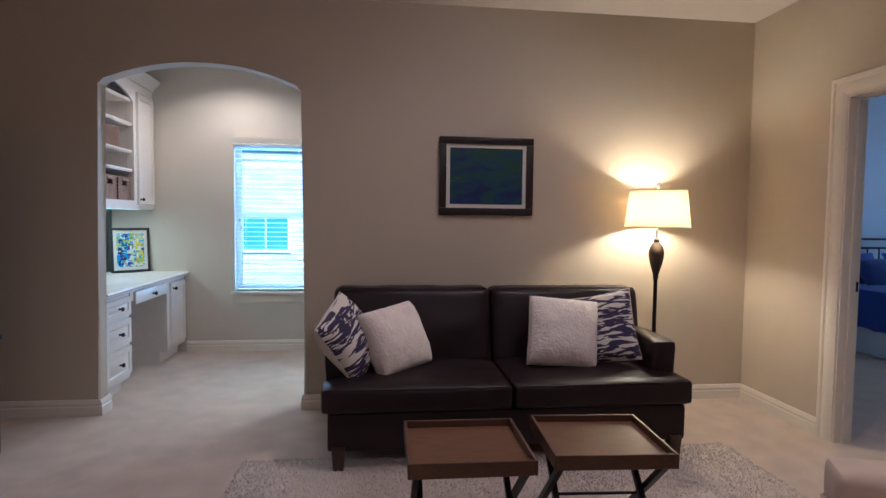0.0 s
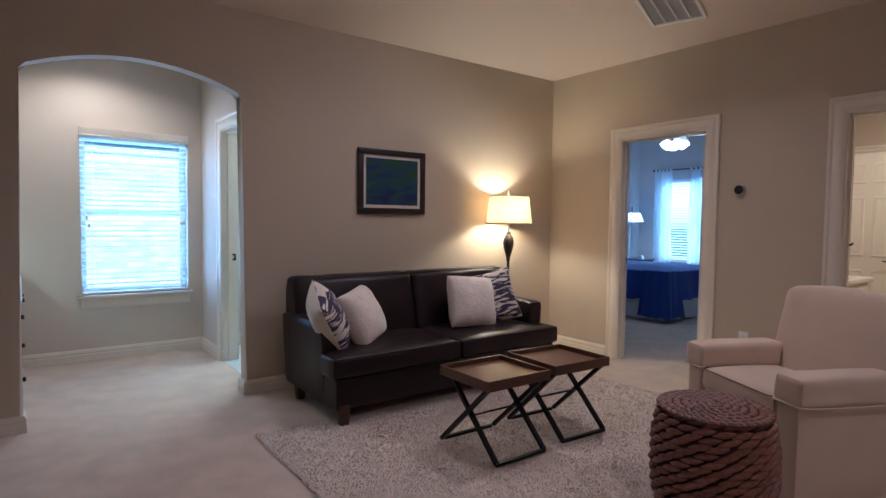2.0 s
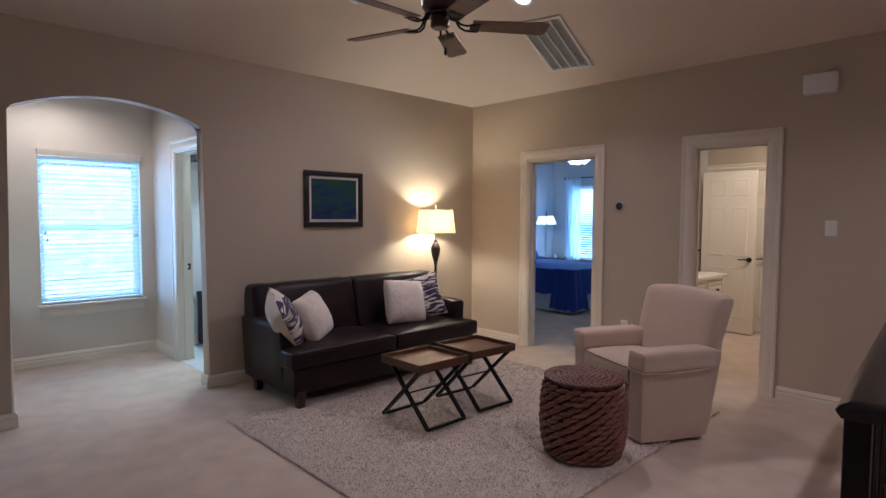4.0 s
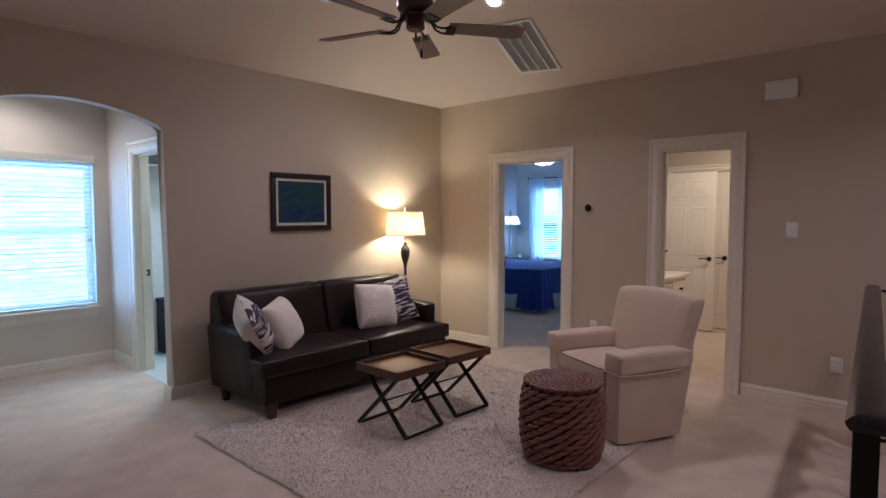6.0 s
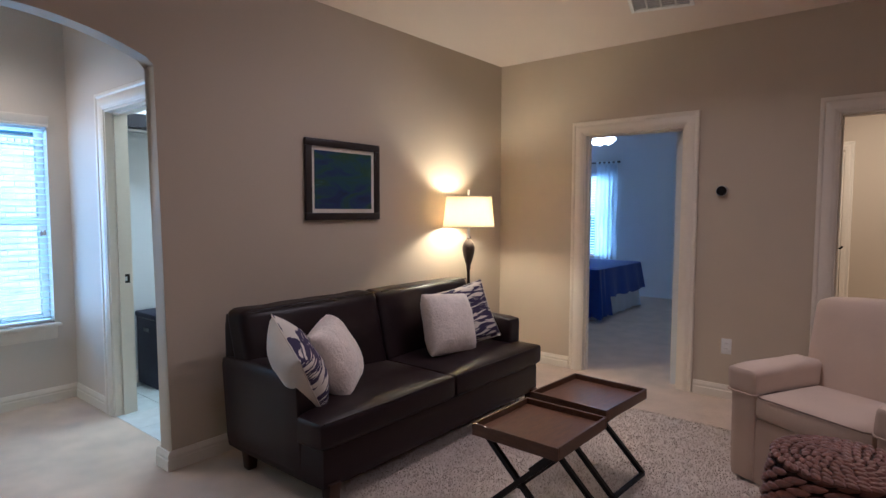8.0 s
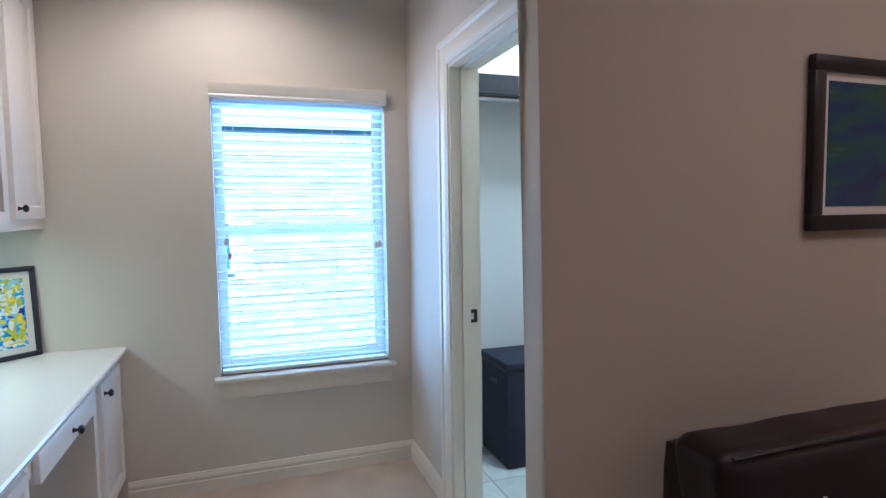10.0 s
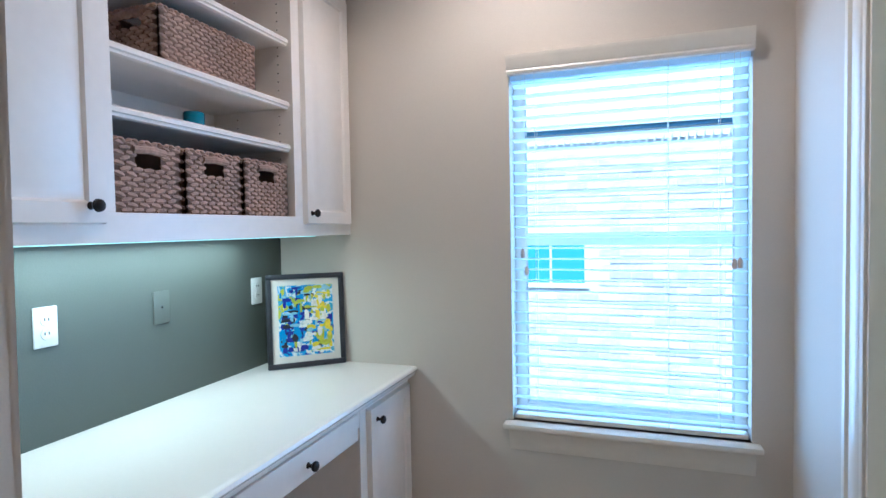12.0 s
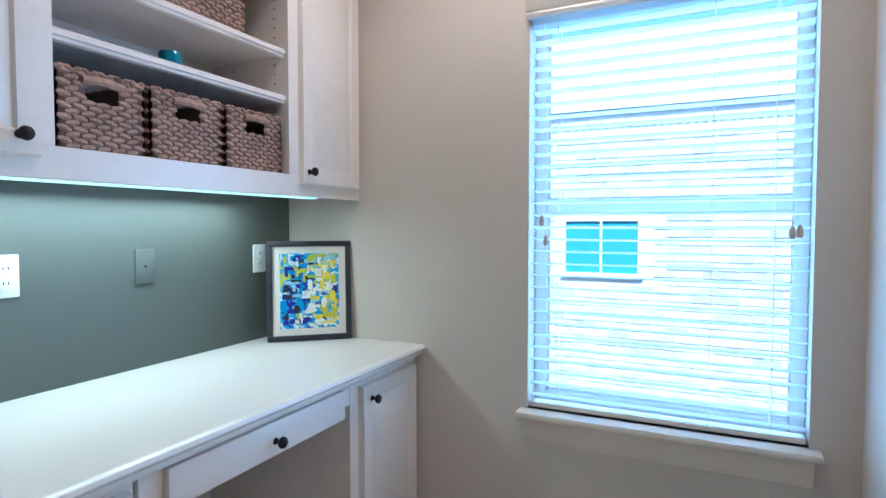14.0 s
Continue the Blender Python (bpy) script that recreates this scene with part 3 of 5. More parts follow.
# ---------- living room ----------
def sofa():
    s = thing("sofa", "dark brown leather two-cushion sofa with wooden legs", "sofa", pose(0.828, 3.45, 0))
    w = 0.990
    part("frame", soft_box(-w + 0.03, w - 0.03, -0.42, 0.40, 0.105, 0.305, 0.02, 0, 6), LEATHER, s)
    part("outer_back", soft_box(-w + 0.035, w - 0.035, 0.30, 0.42, 0.28, 0.838, 0.03, 0, 6), LEATHER, s)
    for sx in (-1, 1):
        x0, x1 = sorted((0.004 * sx, sx * w))
        bm = soft_box(x0, x1, -0.44, 0.20, 0.300, 0.440, 0.03, 0.022, 14, 0.012)
        for v in bm.verts:
            if v.co.y > -0.262:
                v.co.x = max(-(w - 0.15), min(w - 0.15, v.co.x))
            if v.co.z > 0.40:
                v.co.z += 0.006 * noise.noise(Vector((v.co.x * 7, v.co.y * 7, sx)))
        part("seat_cushion", bm, LEATHER, s)
        seam = [(x0 + 0.03, -0.432, 0.428), ((x0 + x1) / 2, -0.444, 0.430), (x1 - 0.03, -0.432, 0.428)]
        part("seat_piping", tube(seam, 0.005, 6), LEATHER, s)
        x0, x1 = sorted((0.003 * sx, sx * (w - 0.022)))
        bm = soft_box(x0, x1, 0.10, 0.27, 0.40, 0.866, 0.042, 0.0, 22, 0.026)
        for v in bm.verts:
            v.co.y += (v.co.z - 0.40) * 0.24 + 0.007 * noise.noise(Vector((v.co.x * 5, sx, v.co.z * 7)))
            v.co.z += 0.006 * noise.noise(Vector((v.co.x * 6 + 9, sx, 0))) * max(0, v.co.z - 0.7) * 6
        part("back_cushion", bm, LEATHER, s)
        seam = [(x0 + 0.03, 0.209, 0.860), ((x0 + x1) / 2, 0.204, 0.864), (x1 - 0.03, 0.209, 0.860)]
        part("back_piping", tube(seam, 0.005, 6), LEATHER, s)
        x0, x1 = sorted((sx * (w - 0.165), sx * (w - 0.015)))
        bm = soft_box(x0, x1, -0.26, 0.40, 0.13, 0.615, 0.028, 0.012, 10)
        for v in bm.verts:
            v.co.x += sx * (v.co.z - 0.3) * 0.05
            v.co.z -= max(0, v.co.y) * 0.02
        part("arm", bm, LEATHER, s)
        for y in (-0.40, 0.27):
            bm = boxes((-0.035, 0.035, -0.035, 0.035, 0, 0.135), r=0.006)
            for v in bm.verts:
                k = 0.72 + 0.28 * v.co.z / 0.135
                v.co.x, v.co.y = v.co.x * k, v.co.y * k
            part("leg", shifted(bm, pose(sx * (w - 0.09), y, 0.0)), LEGWOOD, s, "dark stained tapered wooden leg")
    return s


sofa()


def throw_pillow(label, m, front, back, size, depth, rough=0.0, seed=0):
    p = thing("throw_pillow", label, "pillow", m, "pillows on the sofa")
    n = 40 if rough else 22
    bm = cushion(size, size, depth, n, 2.6, 0.07, rough, seed, 0.47 if rough else 0.52, 0.06 if rough else 0.0)
    if front is back:
        part("cover", bm, front, p)
    else:
        me = mesh_of("cover", bm, front)
        me.materials.append(back)
        for f in me.polygons:
            if f.center.y > 0.0005:
                f.material_index = 1
        part("cover", me, front, p)
    e = size / 2 * (0.93 if rough else 0.985)
    part("seam", tube([(-e, 0, -e), (0, 0, -e * 0.93), (e, 0, -e), (e * 0.93, 0, 0), (e, 0, e), (0, 0, e * 0.93), (-e, 0, e), (-e * 0.93, 0, 0), (-e, 0, -e)], 0.004, 6), back, p)
    return p


throw_pillow("ivory and indigo ikat pillow leaning on the sofa arm", pose(-0.040, 3.33, 0.622, -26, -22, 74), IKAT, CREAM, 0.41, 0.22, seed=3)
throw_pillow("plush ivory pillow leaning on the sofa back", pose(0.225, 3.37, 0.612, -26, -7, 38), FUR, FUR, 0.40, 0.23, 0.004, 5)
throw_pillow("square plush ivory pillow standing on the sofa", pose(1.20, 3.37, 0.634, -19, 5, -6), FUR, FUR, 0.43, 0.22, 0.004, 8)
throw_pillow("ivory and indigo ikat pillow tucked behind a plush one", pose(1.45, 3.43, 0.645, -20, -14, -30), IKAT, CREAM, 0.43, 0.15, seed=11)


def tray_table(x, y, turn=0):
    t = thing("tray_table", "brown wooden tray table on black crossed legs", "table", pose(x, y, 0.028, 0, 0, turn), "pair of tray tables")
    w, d, z, e = 0.224, 0.209, 0.398, 0.222
    part("tray_bottom", boxes((-w + 0.012, w - 0.012, -d + 0.012, d - 0.012, z, z + 0.014)), TRAY, t)
    for sx in (-1, 1):
        part("rim", boxes((*sorted((sx * (w - 0.012), sx * w)), -d, d, z - 0.012, z + 0.042), r=0.002, seg=1), TRAYRIM, t)
        part("rim", boxes((-w + 0.012, w - 0.012, *sorted((sx * (d - 0.012), sx * d)), z - 0.012, z + 0.042), r=0.002, seg=1), TRAYRIM, t)
    for k, sx in enumerate((-1, 1)):
        px = sx * (w - 0.055)
        part("leg", bar((px, -e, 0.012), (px, d - 0.03, z - 0.006), 0.022, 0.022, up=(1, 0, 0)), IRON, t)
        part("leg", bar((px + 0.024 * sx, e, 0.012), (px + 0.024 * sx, -d + 0.03, z - 0.006), 0.022, 0.022, up=(1, 0, 0)), IRON, t)
    for sy in (-1, 1):
        part("foot_bar", bar((-w + 0.05, sy * e, 0.010), (w - 0.05, sy * e, 0.010), 0.018, 0.018), IRON, t)
        part("top_bar", bar((-w + 0.05, sy * (d - 0.03), z - 0.012), (w - 0.05, sy * (d - 0.03), z - 0.012), 0.018, 0.018), IRON, t)
    part("pivot_bar", tube([(-w + 0.05, 0, z / 2), (w - 0.05, 0, z / 2)], 0.006), IRON, t)
    return t


tray_table(0.446, 2.252, -1)
tray_table(0.972, 2.265, -3.5)


def floor_lamp():
    l = thing("floor_lamp", "lit floor lamp with ivory drum shade and hammered body", "lamp", pose(1.988, 3.795, 0))
    part("base", lathe([(0, 0), (0.135, 0), (0.138, 0.008), (0.13, 0.018), (0.06, 0.030), (0.025, 0.045), (0.014, 0.06), (0, 0.06)], 32), LAMPBODY, l)
    part("pole", lathe([(0.013, 0.05), (0.013, 0.40), (0.017, 0.405), (0.017, 0.425), (0.013, 0.43), (0.013, 0.93)], 16), BRONZE, l)
    part("body", lathe([(0.013, 0.90), (0.020, 0.915), (0.017, 0.93), (0.026, 0.96), (0.040, 1.01), (0.050, 1.06), (0.050, 1.09), (0.042, 1.12), (0.026, 1.145), (0.017, 1.155), (0.022, 1.165), (0.016, 1.175)], 24), LAMPBODY, l, "hammered dark metal urn")
    part("neck", lathe([(0.012, 1.17), (0.012, 1.25), (0.018, 1.255), (0.018, 1.31), (0.0, 1.31)], 16), STEEL, l)
    part("shade", lathe([(0.210, 1.252), (0.182, 1.500), (0.180, 1.500), (0.208, 1.252), (0.210, 1.252)], 48), SHADE, l, "ivory cloth drum shade")
    for r, z in ((0.2095, 1.255), (0.1825, 1.497)):
        part("shade_ring", lathe([(r - 0.002, z - 0.004), (r + 0.002, z - 0.004), (r + 0.002, z + 0.004), (r - 0.002, z + 0.004), (r - 0.002, z - 0.004)], 48), CREAM, l)
    for a in range(3):
        c, s = math.cos(a * 2.094 + 0.4), math.sin(a * 2.094 + 0.4)
        part("spider_arm", tube([(0, 0, 1.49), (0.182 * c, 0.182 * s, 1.49)], 0.002, 5), STEEL, l)
    part("harp", tube([(0.012 * 1, 0, 1.30), (0.055, 0, 1.36), (0.05, 0, 1.44), (0, 0, 1.50), (-0.05, 0, 1.44), (-0.055, 0, 1.36), (-0.012, 0, 1.30)], 0.002, 5), STEEL, l)
    part("finial", lathe([(0.004, 1.495), (0.010, 1.505), (0.008, 1.512), (0.012, 1.522), (0.013, 1.535), (0.009, 1.55), (0.0, 1.558)], 14), STEEL, l, "grey turned finial")


floor_lamp()


def picture(name, label, w, h, t, frame_w, mat_w, m, fm, art):
    p = thing(name, label, "picture", m)
    for x0, x1, z0, z1 in ((-w / 2, w / 2, 0, frame_w), (-w / 2, w / 2, h - frame_w, h), (-w / 2, -w / 2 + frame_w, frame_w, h - frame_w), (w / 2 - frame_w, w / 2, frame_w, h - frame_w)):
        part("frame_rail", boxes((x0, x1, -t, 0, z0, z1), r=0.004, seg=2), fm, p)
    part("mat_board", boxes((-w / 2 + frame_w, w / 2 - frame_w, -t * 0.45, -t * 0.2, frame_w, h - frame_w)), MATBOARD, p, "cream mat board")
    i = frame_w + mat_w
    part("canvas", boxes((-w / 2 + i, w / 2 - i, -t * 0.55, -t * 0.45, i, h - i)), art, p)
    return p


picture("wall_picture", "dark framed blue green abstract painting on the wall", 0.650, 0.528, 0.026, 0.048, 0.026, pose(0.859, NY - 0.001, 1.321), FRAMEDARK, PAINTDARK)


def armchair():
    c = thing("armchair", "beige slipcovered armchair with a square back", "armchair", pose(1.54, 1.208, 0, 0, 0, 243))
    c.scale = (1.10, 0.84, 1.055)
    W = 0.378
    bm = soft_box(-W + 0.02, W - 0.02, -0.335, 0.33, 0.012, 0.34, 0.03, 0, 8)
    for v in bm.verts:
        k = 0.985 + 0.015 * v.co.z / 0.34
        v.co.x *= k
        if v.co.y > 0:
            v.co.y *= 0.76 + 0.20 * v.co.z / 0.34
    part("skirt", bm, LINEN, c)
    part("seat_cushion", soft_box(-W + 0.13, W - 0.13, -0.365, 0.20, 0.335, 0.455, 0.035, 0.02, 12, 0.01), LINEN, c)
    part("seat_piping", tube([(-W + 0.135, 0.15, 0.452), (-W + 0.135, -0.345, 0.448), (-W + 0.17, -0.368, 0.447), (W - 0.17, -0.368, 0.447), (W - 0.135, -0.345, 0.448), (W - 0.135, 0.15, 0.452)], 0.004, 6), PIPING, c, "darker piping")
    for sx in (-1, 1):
        x0, x1 = sorted((sx * (W - 0.135), sx * W))
        bm = soft_box(x0, x1, -0.355, 0.33, 0.02, 0.555, 0.03, 0.0, 8)
        for v in bm.verts:
            if v.co.y > 0:
                v.co.y *= 0.72 + 0.40 * v.co.z / 0.555
            v.co.x *= 0.985 + 0.015 * v.co.z / 0.555
        part("arm", bm, LINEN, c)
        x0, x1 = sorted((sx * (W - 0.142), sx * (W + 0.013)))
        bm = soft_box(x0, x1, -0.364, 0.30, 0.435, 0.568, 0.032, 0.004, 10)
        for v in bm.verts:
            v.co.x += 0.011 * noise.noise(v.co * 9) + sx * 0.05 * max(0, 0.50 - v.co.z) * (1 if v.co.x * sx > W - 0.06 else -0.6)
            v.co.y += 0.008 * noise.noise(v.co * 6 + Vector((3, 0, 0)))
        cover = part("arm_cover", bm, LINEN, c, "loose linen arm cover")
        o = sx * (W + 0.017)
        i = sx * (W - 0.146)
        part("hem", tube([(o, 0.22, 0.447), (o, -0.10, 0.440), (o, -0.345, 0.446), (o - sx * 0.02, -0.369, 0.447), (i + sx * 0.02, -0.369, 0.447), (i, -0.345, 0.452)], 0.0045, 6), LINEN, cover)
    bm = soft_box(-0.315, 0.315, 0.16, 0.33, 0.30, 0.864, 0.04, 0.02, 14, 0.02)
    for v in bm.verts:
        t = (v.co.z - 0.30) / 0.58
        v.co.y += 0.20 * t
        v.co.x *= 1 + 0.10 * t
        v.co.z += 0.02 * (1 - (v.co.x / 0.33) ** 2) * max(0, t - 0.6)
    part("backrest", bm, LINEN, c)
    bm = soft_box(-0.345, 0.345, 0.30, 0.37, 0.03, 0.60, 0.03, 0, 8)
    for v in bm.verts:
        v.co.y += 0.30 * (v.co.z - 0.45)
    part("outer_back", bm, LINEN, c)
    part("swivel_base", lathe([(0, 0), (0.23, 0), (0.23, 0.03), (0, 0.03)], 32), BLACK, c, "dark round swivel base")
    return c


armchair()


def spindle(bm, c, axis, side, length, width, thick, seg=7, rings=(0.28, 0.72, 0.96, 1.0, 0.96, 0.72, 0.28)):
    """Leaf-shaped strand: long along axis, flat along side."""
    c, axis, side = Vector(c), Vector(axis).normalized(), Vector(side).normalized()
    up = axis.cross(side).normalized()
    n = len(rings)
    loops = []
    for i, k in enumerate(rings):
        p = c + axis * length * ((i + 0.5) / n - 0.5)
        loops.append([bm.verts.new(p + side * (width / 2 * k * math.cos(2 * math.pi * j / seg)) + up * (thick / 2 * k * math.sin(2 * math.pi * j / seg))) for j in range(seg)])
    for a, b in zip(loops, loops[1:]):
        for j in range(seg):
            bm.faces.new((a[j], a[(j + 1) % seg], b[(j + 1) % seg], b[j]))
    bm.faces.new(loops[0][::-1])
    bm.faces.new(loops[-1])


def stool():
    s = thing("woven_stool", "round brown braided barrel stool on the rug", "stool", pose(0.752, 1.180, 0.026))
    H = 0.460

    def rad(z):
        u = 2 * z / H - 1
        return 0.258 - 0.034 * abs(u) ** 2.4 - (0.012 if u > 0.9 else 0)
    # added core: its dark colour gives the shade between the strands
    part("core", lathe([(0, 0.004), (0.20, 0.004)] + [(rad(z) - 0.018, z) for z in np.linspace(0.01, H - 0.012, 12)] + [(0.18, H - 0.008), (0, H - 0.008)], 32), SEASHADE, s, "dark core for shade between strands")
    kinds = []
    for k in range(4):
        bm = bmesh.new()
        ax = Vector((0, 0.95, 0.20 + 0.05 * k))
        spindle(bm, (0, 0, 0), ax, Vector((1, 0, 0)).cross(ax), 0.104 + 0.004 * k, 0.029, 0.027, 8, (0.20, 0.62, 0.92, 1.0, 0.94, 0.66, 0.22))
        for v in bm.verts:
            v.co += 0.002 * noise.noise_vector(v.co * 60 + Vector((k * 3, 0, 0)))
            v.co.x -= v.co.y ** 2 * 1.9
        kinds.append(mesh_of("strand", bm, SEAGRASS))
    rows, n = 15, 20
    for i in range(rows):
        z = 0.020 + (H - 0.036) * i / (rows - 1)
        r = rad(z) - 0.010
        for k in range(n):
            a = 360 * (k + 0.618 * i + random.uniform(-0.08, 0.08)) / n
            part("strand", random.choice(kinds), SEAGRASS, s, m=pose(0, 0, z, 0, 0, a) @ pose(r + random.uniform(-0.002, 0.002), 0, 0))
    bm = bmesh.new()
    for j, r in enumerate((0.218, 0.186, 0.152, 0.116, 0.084, 0.052, 0.02)):
        n = max(5, int(r * 2 * math.pi / 0.034))
        for k in range(n):
            a = 2 * math.pi * (k + random.uniform(-0.15, 0.15)) / n
            out, tan = Vector((math.cos(a), math.sin(a), 0)), Vector((-math.sin(a), math.cos(a), 0))
            ax = tan * 0.8 + out * 0.55
            spindle(bm, out * r + Vector((0, 0, H - 0.004 + 0.006 * (1 - r / 0.22))), ax, ax.cross(Vector((0, 0, 1))), 0.052, 0.027, 0.022)
    tagged(part("braided_top", bm, SEAGRASS, s, "coiled braided seat top"), kind="stuff")


stool()


def rug():
    x0, x1, y0, y1 = -0.565, 2.105, 0.895, 3.175
    r = tagged(part("shag_rug", boxes((x0, x1, y0, y1, 0.0, 0.014), r=0.004), SHAG), "cream shag area rug under the sofa and tables", "rug")
    rng = np.random.default_rng(4)
    n = 80000
    px, py = rng.uniform(x0 - 0.01, x1 + 0.01, n), rng.uniform(y0 - 0.01, y1 + 0.01, n)
    clump = np.sin(px * 31 + np.sin(py * 23) * 2) + np.sin(py * 37 + np.sin(px * 19) * 2)
    ang = rng.uniform(0, 6.283, n) * 0.5 + clump * 1.2
    lean, hgt, wid = rng.uniform(0.004, 0.018, n), rng.uniform(0.007, 0.016, n), rng.uniform(0.003, 0.0065, n)
    ca, sa = np.cos(ang), np.sin(ang)
    base = np.stack([px, py, np.full(n, 0.010)], 1)
    side = np.stack([-sa, ca, np.zeros(n)], 1) * wid[:, None]
    tip = base + np.stack([ca * lean, sa * lean, hgt], 1)
    fwd = np.stack([ca, sa, np.zeros(n)], 1) * wid[:, None]
    verts = np.stack([base + side, base - side, base + fwd, tip], 1).reshape(-1, 3)
    k = np.arange(n) * 4
    faces = np.concatenate([np.stack([k, k + 1, k + 3], 1), np.stack([k + 1, k + 2, k + 3], 1), np.stack([k + 2, k, k + 3], 1)])
    me = bpy.data.meshes.new("rug_pile")
    me.from_pydata(verts.tolist(), [], faces.tolist())
    me.materials.append(SHAG)
    tagged(part("rug_pile", me, SHAG, r), "shaggy cream tufts", kind="stuff")


rug()


def hutch():
    h = thing("hutch", "tall black painted hutch against the wall", "cabinet", pose(-2.345, 3.20, 0))
    part("lower_body", boxes((-0.45, 0.45, -0.235, 0.255, 0.0, 0.62), r=0.004), HUTCH, h)
    part("ledge", boxes((-0.475, 0.475, -0.262, 0.255, 0.62, 0.65), r=0.006), HUTCH, h)
    part("upper_body", boxes((-0.43, 0.43, -0.15, 0.255, 0.65, 1.84), r=0.004), HUTCH, h)
    part("crown", boxes((-0.47, 0.47, -0.20, 0.255, 1.84, 1.875), (-0.45, 0.45, -0.18, 0.255, 1.82, 1.84), r=0.004), HUTCH, h)
    for sx in (-1, 1):
        d = part("door", shifted(panel_front(0, -0.20, 0.20, 0.06, 0.58, 0.018), Matrix(((0, 1, 0, sx * 0.215), (-1, 0, 0, -0.235), (0, 0, 1, 0), (0, 0, 0, 1)))), HUTCH, h)
        part("knob", shifted(knob_mesh(), pose(sx * 0.05, -0.252, 0.40, 90)), BRONZE, d)


hutch()


def ceiling_fan():
    f = thing("ceiling_fan", "brown five-blade ceiling fan on a downrod", "ceiling fan", pose(0.27, 1.93, 0))
    part("canopy", lathe([(0, 3.452), (0.07, 3.452), (0.068, 3.42), (0.045, 3.385), (0.016, 3.375)], 24), FANBROWN, f)
    part("downrod", lathe([(0.014, 2.79), (0.014, 3.40)], 14), FANBROWN, f)
    part("motor_housing", lathe([(0.016, 2.80), (0.03, 2.79), (0.033, 2.765), (0.09, 2.76), (0.108, 2.75), (0.112, 2.735), (0.112, 2.70), (0.10, 2.685), (0.07, 2.675), (0.055, 2.665), (0.0, 2.665)], 32), FANBROWN, f)
    part("flywheel", lathe([(0, 2.666), (0.085, 2.666), (0.095, 2.655), (0.085, 2.644), (0.0, 2.644)], 28), BRONZE, f)
    part("switch_housing", lathe([(0.05, 2.646), (0.055, 2.63), (0.058, 2.585), (0.045, 2.572), (0, 2.570)], 24), FANBROWN, f)
    part("pull_chain", tube([(0.03, -0.02, 2.58), (0.03, -0.02, 2.465)], 0.0016, 6), STEEL, f)
    part("chain_fob", lathe([(0.002, 2.466), (0.008, 2.45), (0.010, 2.43), (0.006, 2.415), (0, 2.412)], 10, (0.03, -0.02, 0)), BRONZE, f)
    for k in range(5):
        a = pose(0, 0, 2.588, 0, 0, 35 + 72 * k)
        iron = bmesh.new()
        tube([(0.07, 0.004, 0.062), (0.10, 0.010, 0.046), (0.125, 0.018, 0.006), (0.16, 0.028, -0.008), (0.215, 0.036, -0.006)], 0.007, 6, iron)
        tube([(0.07, -0.004, 0.062), (0.10, -0.010, 0.046), (0.125, -0.018, 0.006), (0.16, -0.028, -0.008), (0.215, -0.036, -0.006)], 0.007, 6, iron)
        box(iron, 0.185, 0.245, -0.048, 0.048, -0.008, -0.004, r=0.001, seg=1)
        b = part("blade", shifted(prism([(0.20, -0.055), (0.64, -0.070), (0.675, -0.052), (0.675, 0.052), (0.64, 0.070), (0.20, 0.055)], 0.008), a @ pose(0, 0, 0.006, 90 - 12, 0, 0)), BLADE, f)
        part("blade_iron", shifted(iron, a @ pose(0, 0, 0, -12, 0, 0)), BRONZE, b, "dark scrolled blade bracket")


ceiling_fan()
TILT_E = math.degrees(math.atan(SL))


def on_east_slope(x, y):
    return pose(x, y, KB + SL * (EX - x), 0, TILT_E, 0)


def on_north_slope(x, y):
    return pose(x, y, KB + SL * (NY - y), -TILT_E, 0, 0)


def ceiling_vent():
    v = thing("ceiling_vent", "white louvred return air grille on the ceiling", "vent", on_east_slope(2.165, 2.412) @ pose(0, 0, 0, 0, 0, 7.5))
    L, W = 0.37, 0.215
    # flat sheet whose grey stands for the shade between the louvres
    part("backing", boxes((-L + 0.02, L - 0.02, -W + 0.02, W - 0.02, -0.004, 0.0)), VENTSHADE, v, "grey sheet for shade behind the louvres")
    for s in (-1, 1):
        part("frame_rail", boxes((-L, L, *sorted((s * W, s * (W - 0.028))), -0.016, 0.0), r=0.003, seg=1), PLASTIC, v)
        part("frame_rail", boxes((*sorted((s * L, s * (L - 0.028))), -W + 0.028, W - 0.028, -0.016, 0.0), r=0.003, seg=1), PLASTIC, v)
    for k in (-0.5, 0.0, 0.5):
        part("divider", boxes((-L + 0.028, L - 0.028, k * (W - 0.02) - 0.006, k * (W - 0.02) + 0.006, -0.015, -0.004)), PLASTIC, v)
    n = 34
    me = mesh_of("louvre", bar((0, -W + 0.03, 0), (0, W - 0.03, 0), 0.012, 0.0016, up=(-0.6, 0, 0.8)), PLASTIC)
    for k in range(n):
        part("louvre", me, PLASTIC, v, m=pose(-L + 0.036 + (2 * L - 0.072) * k / (n - 1), 0, -0.009))


ceiling_vent()
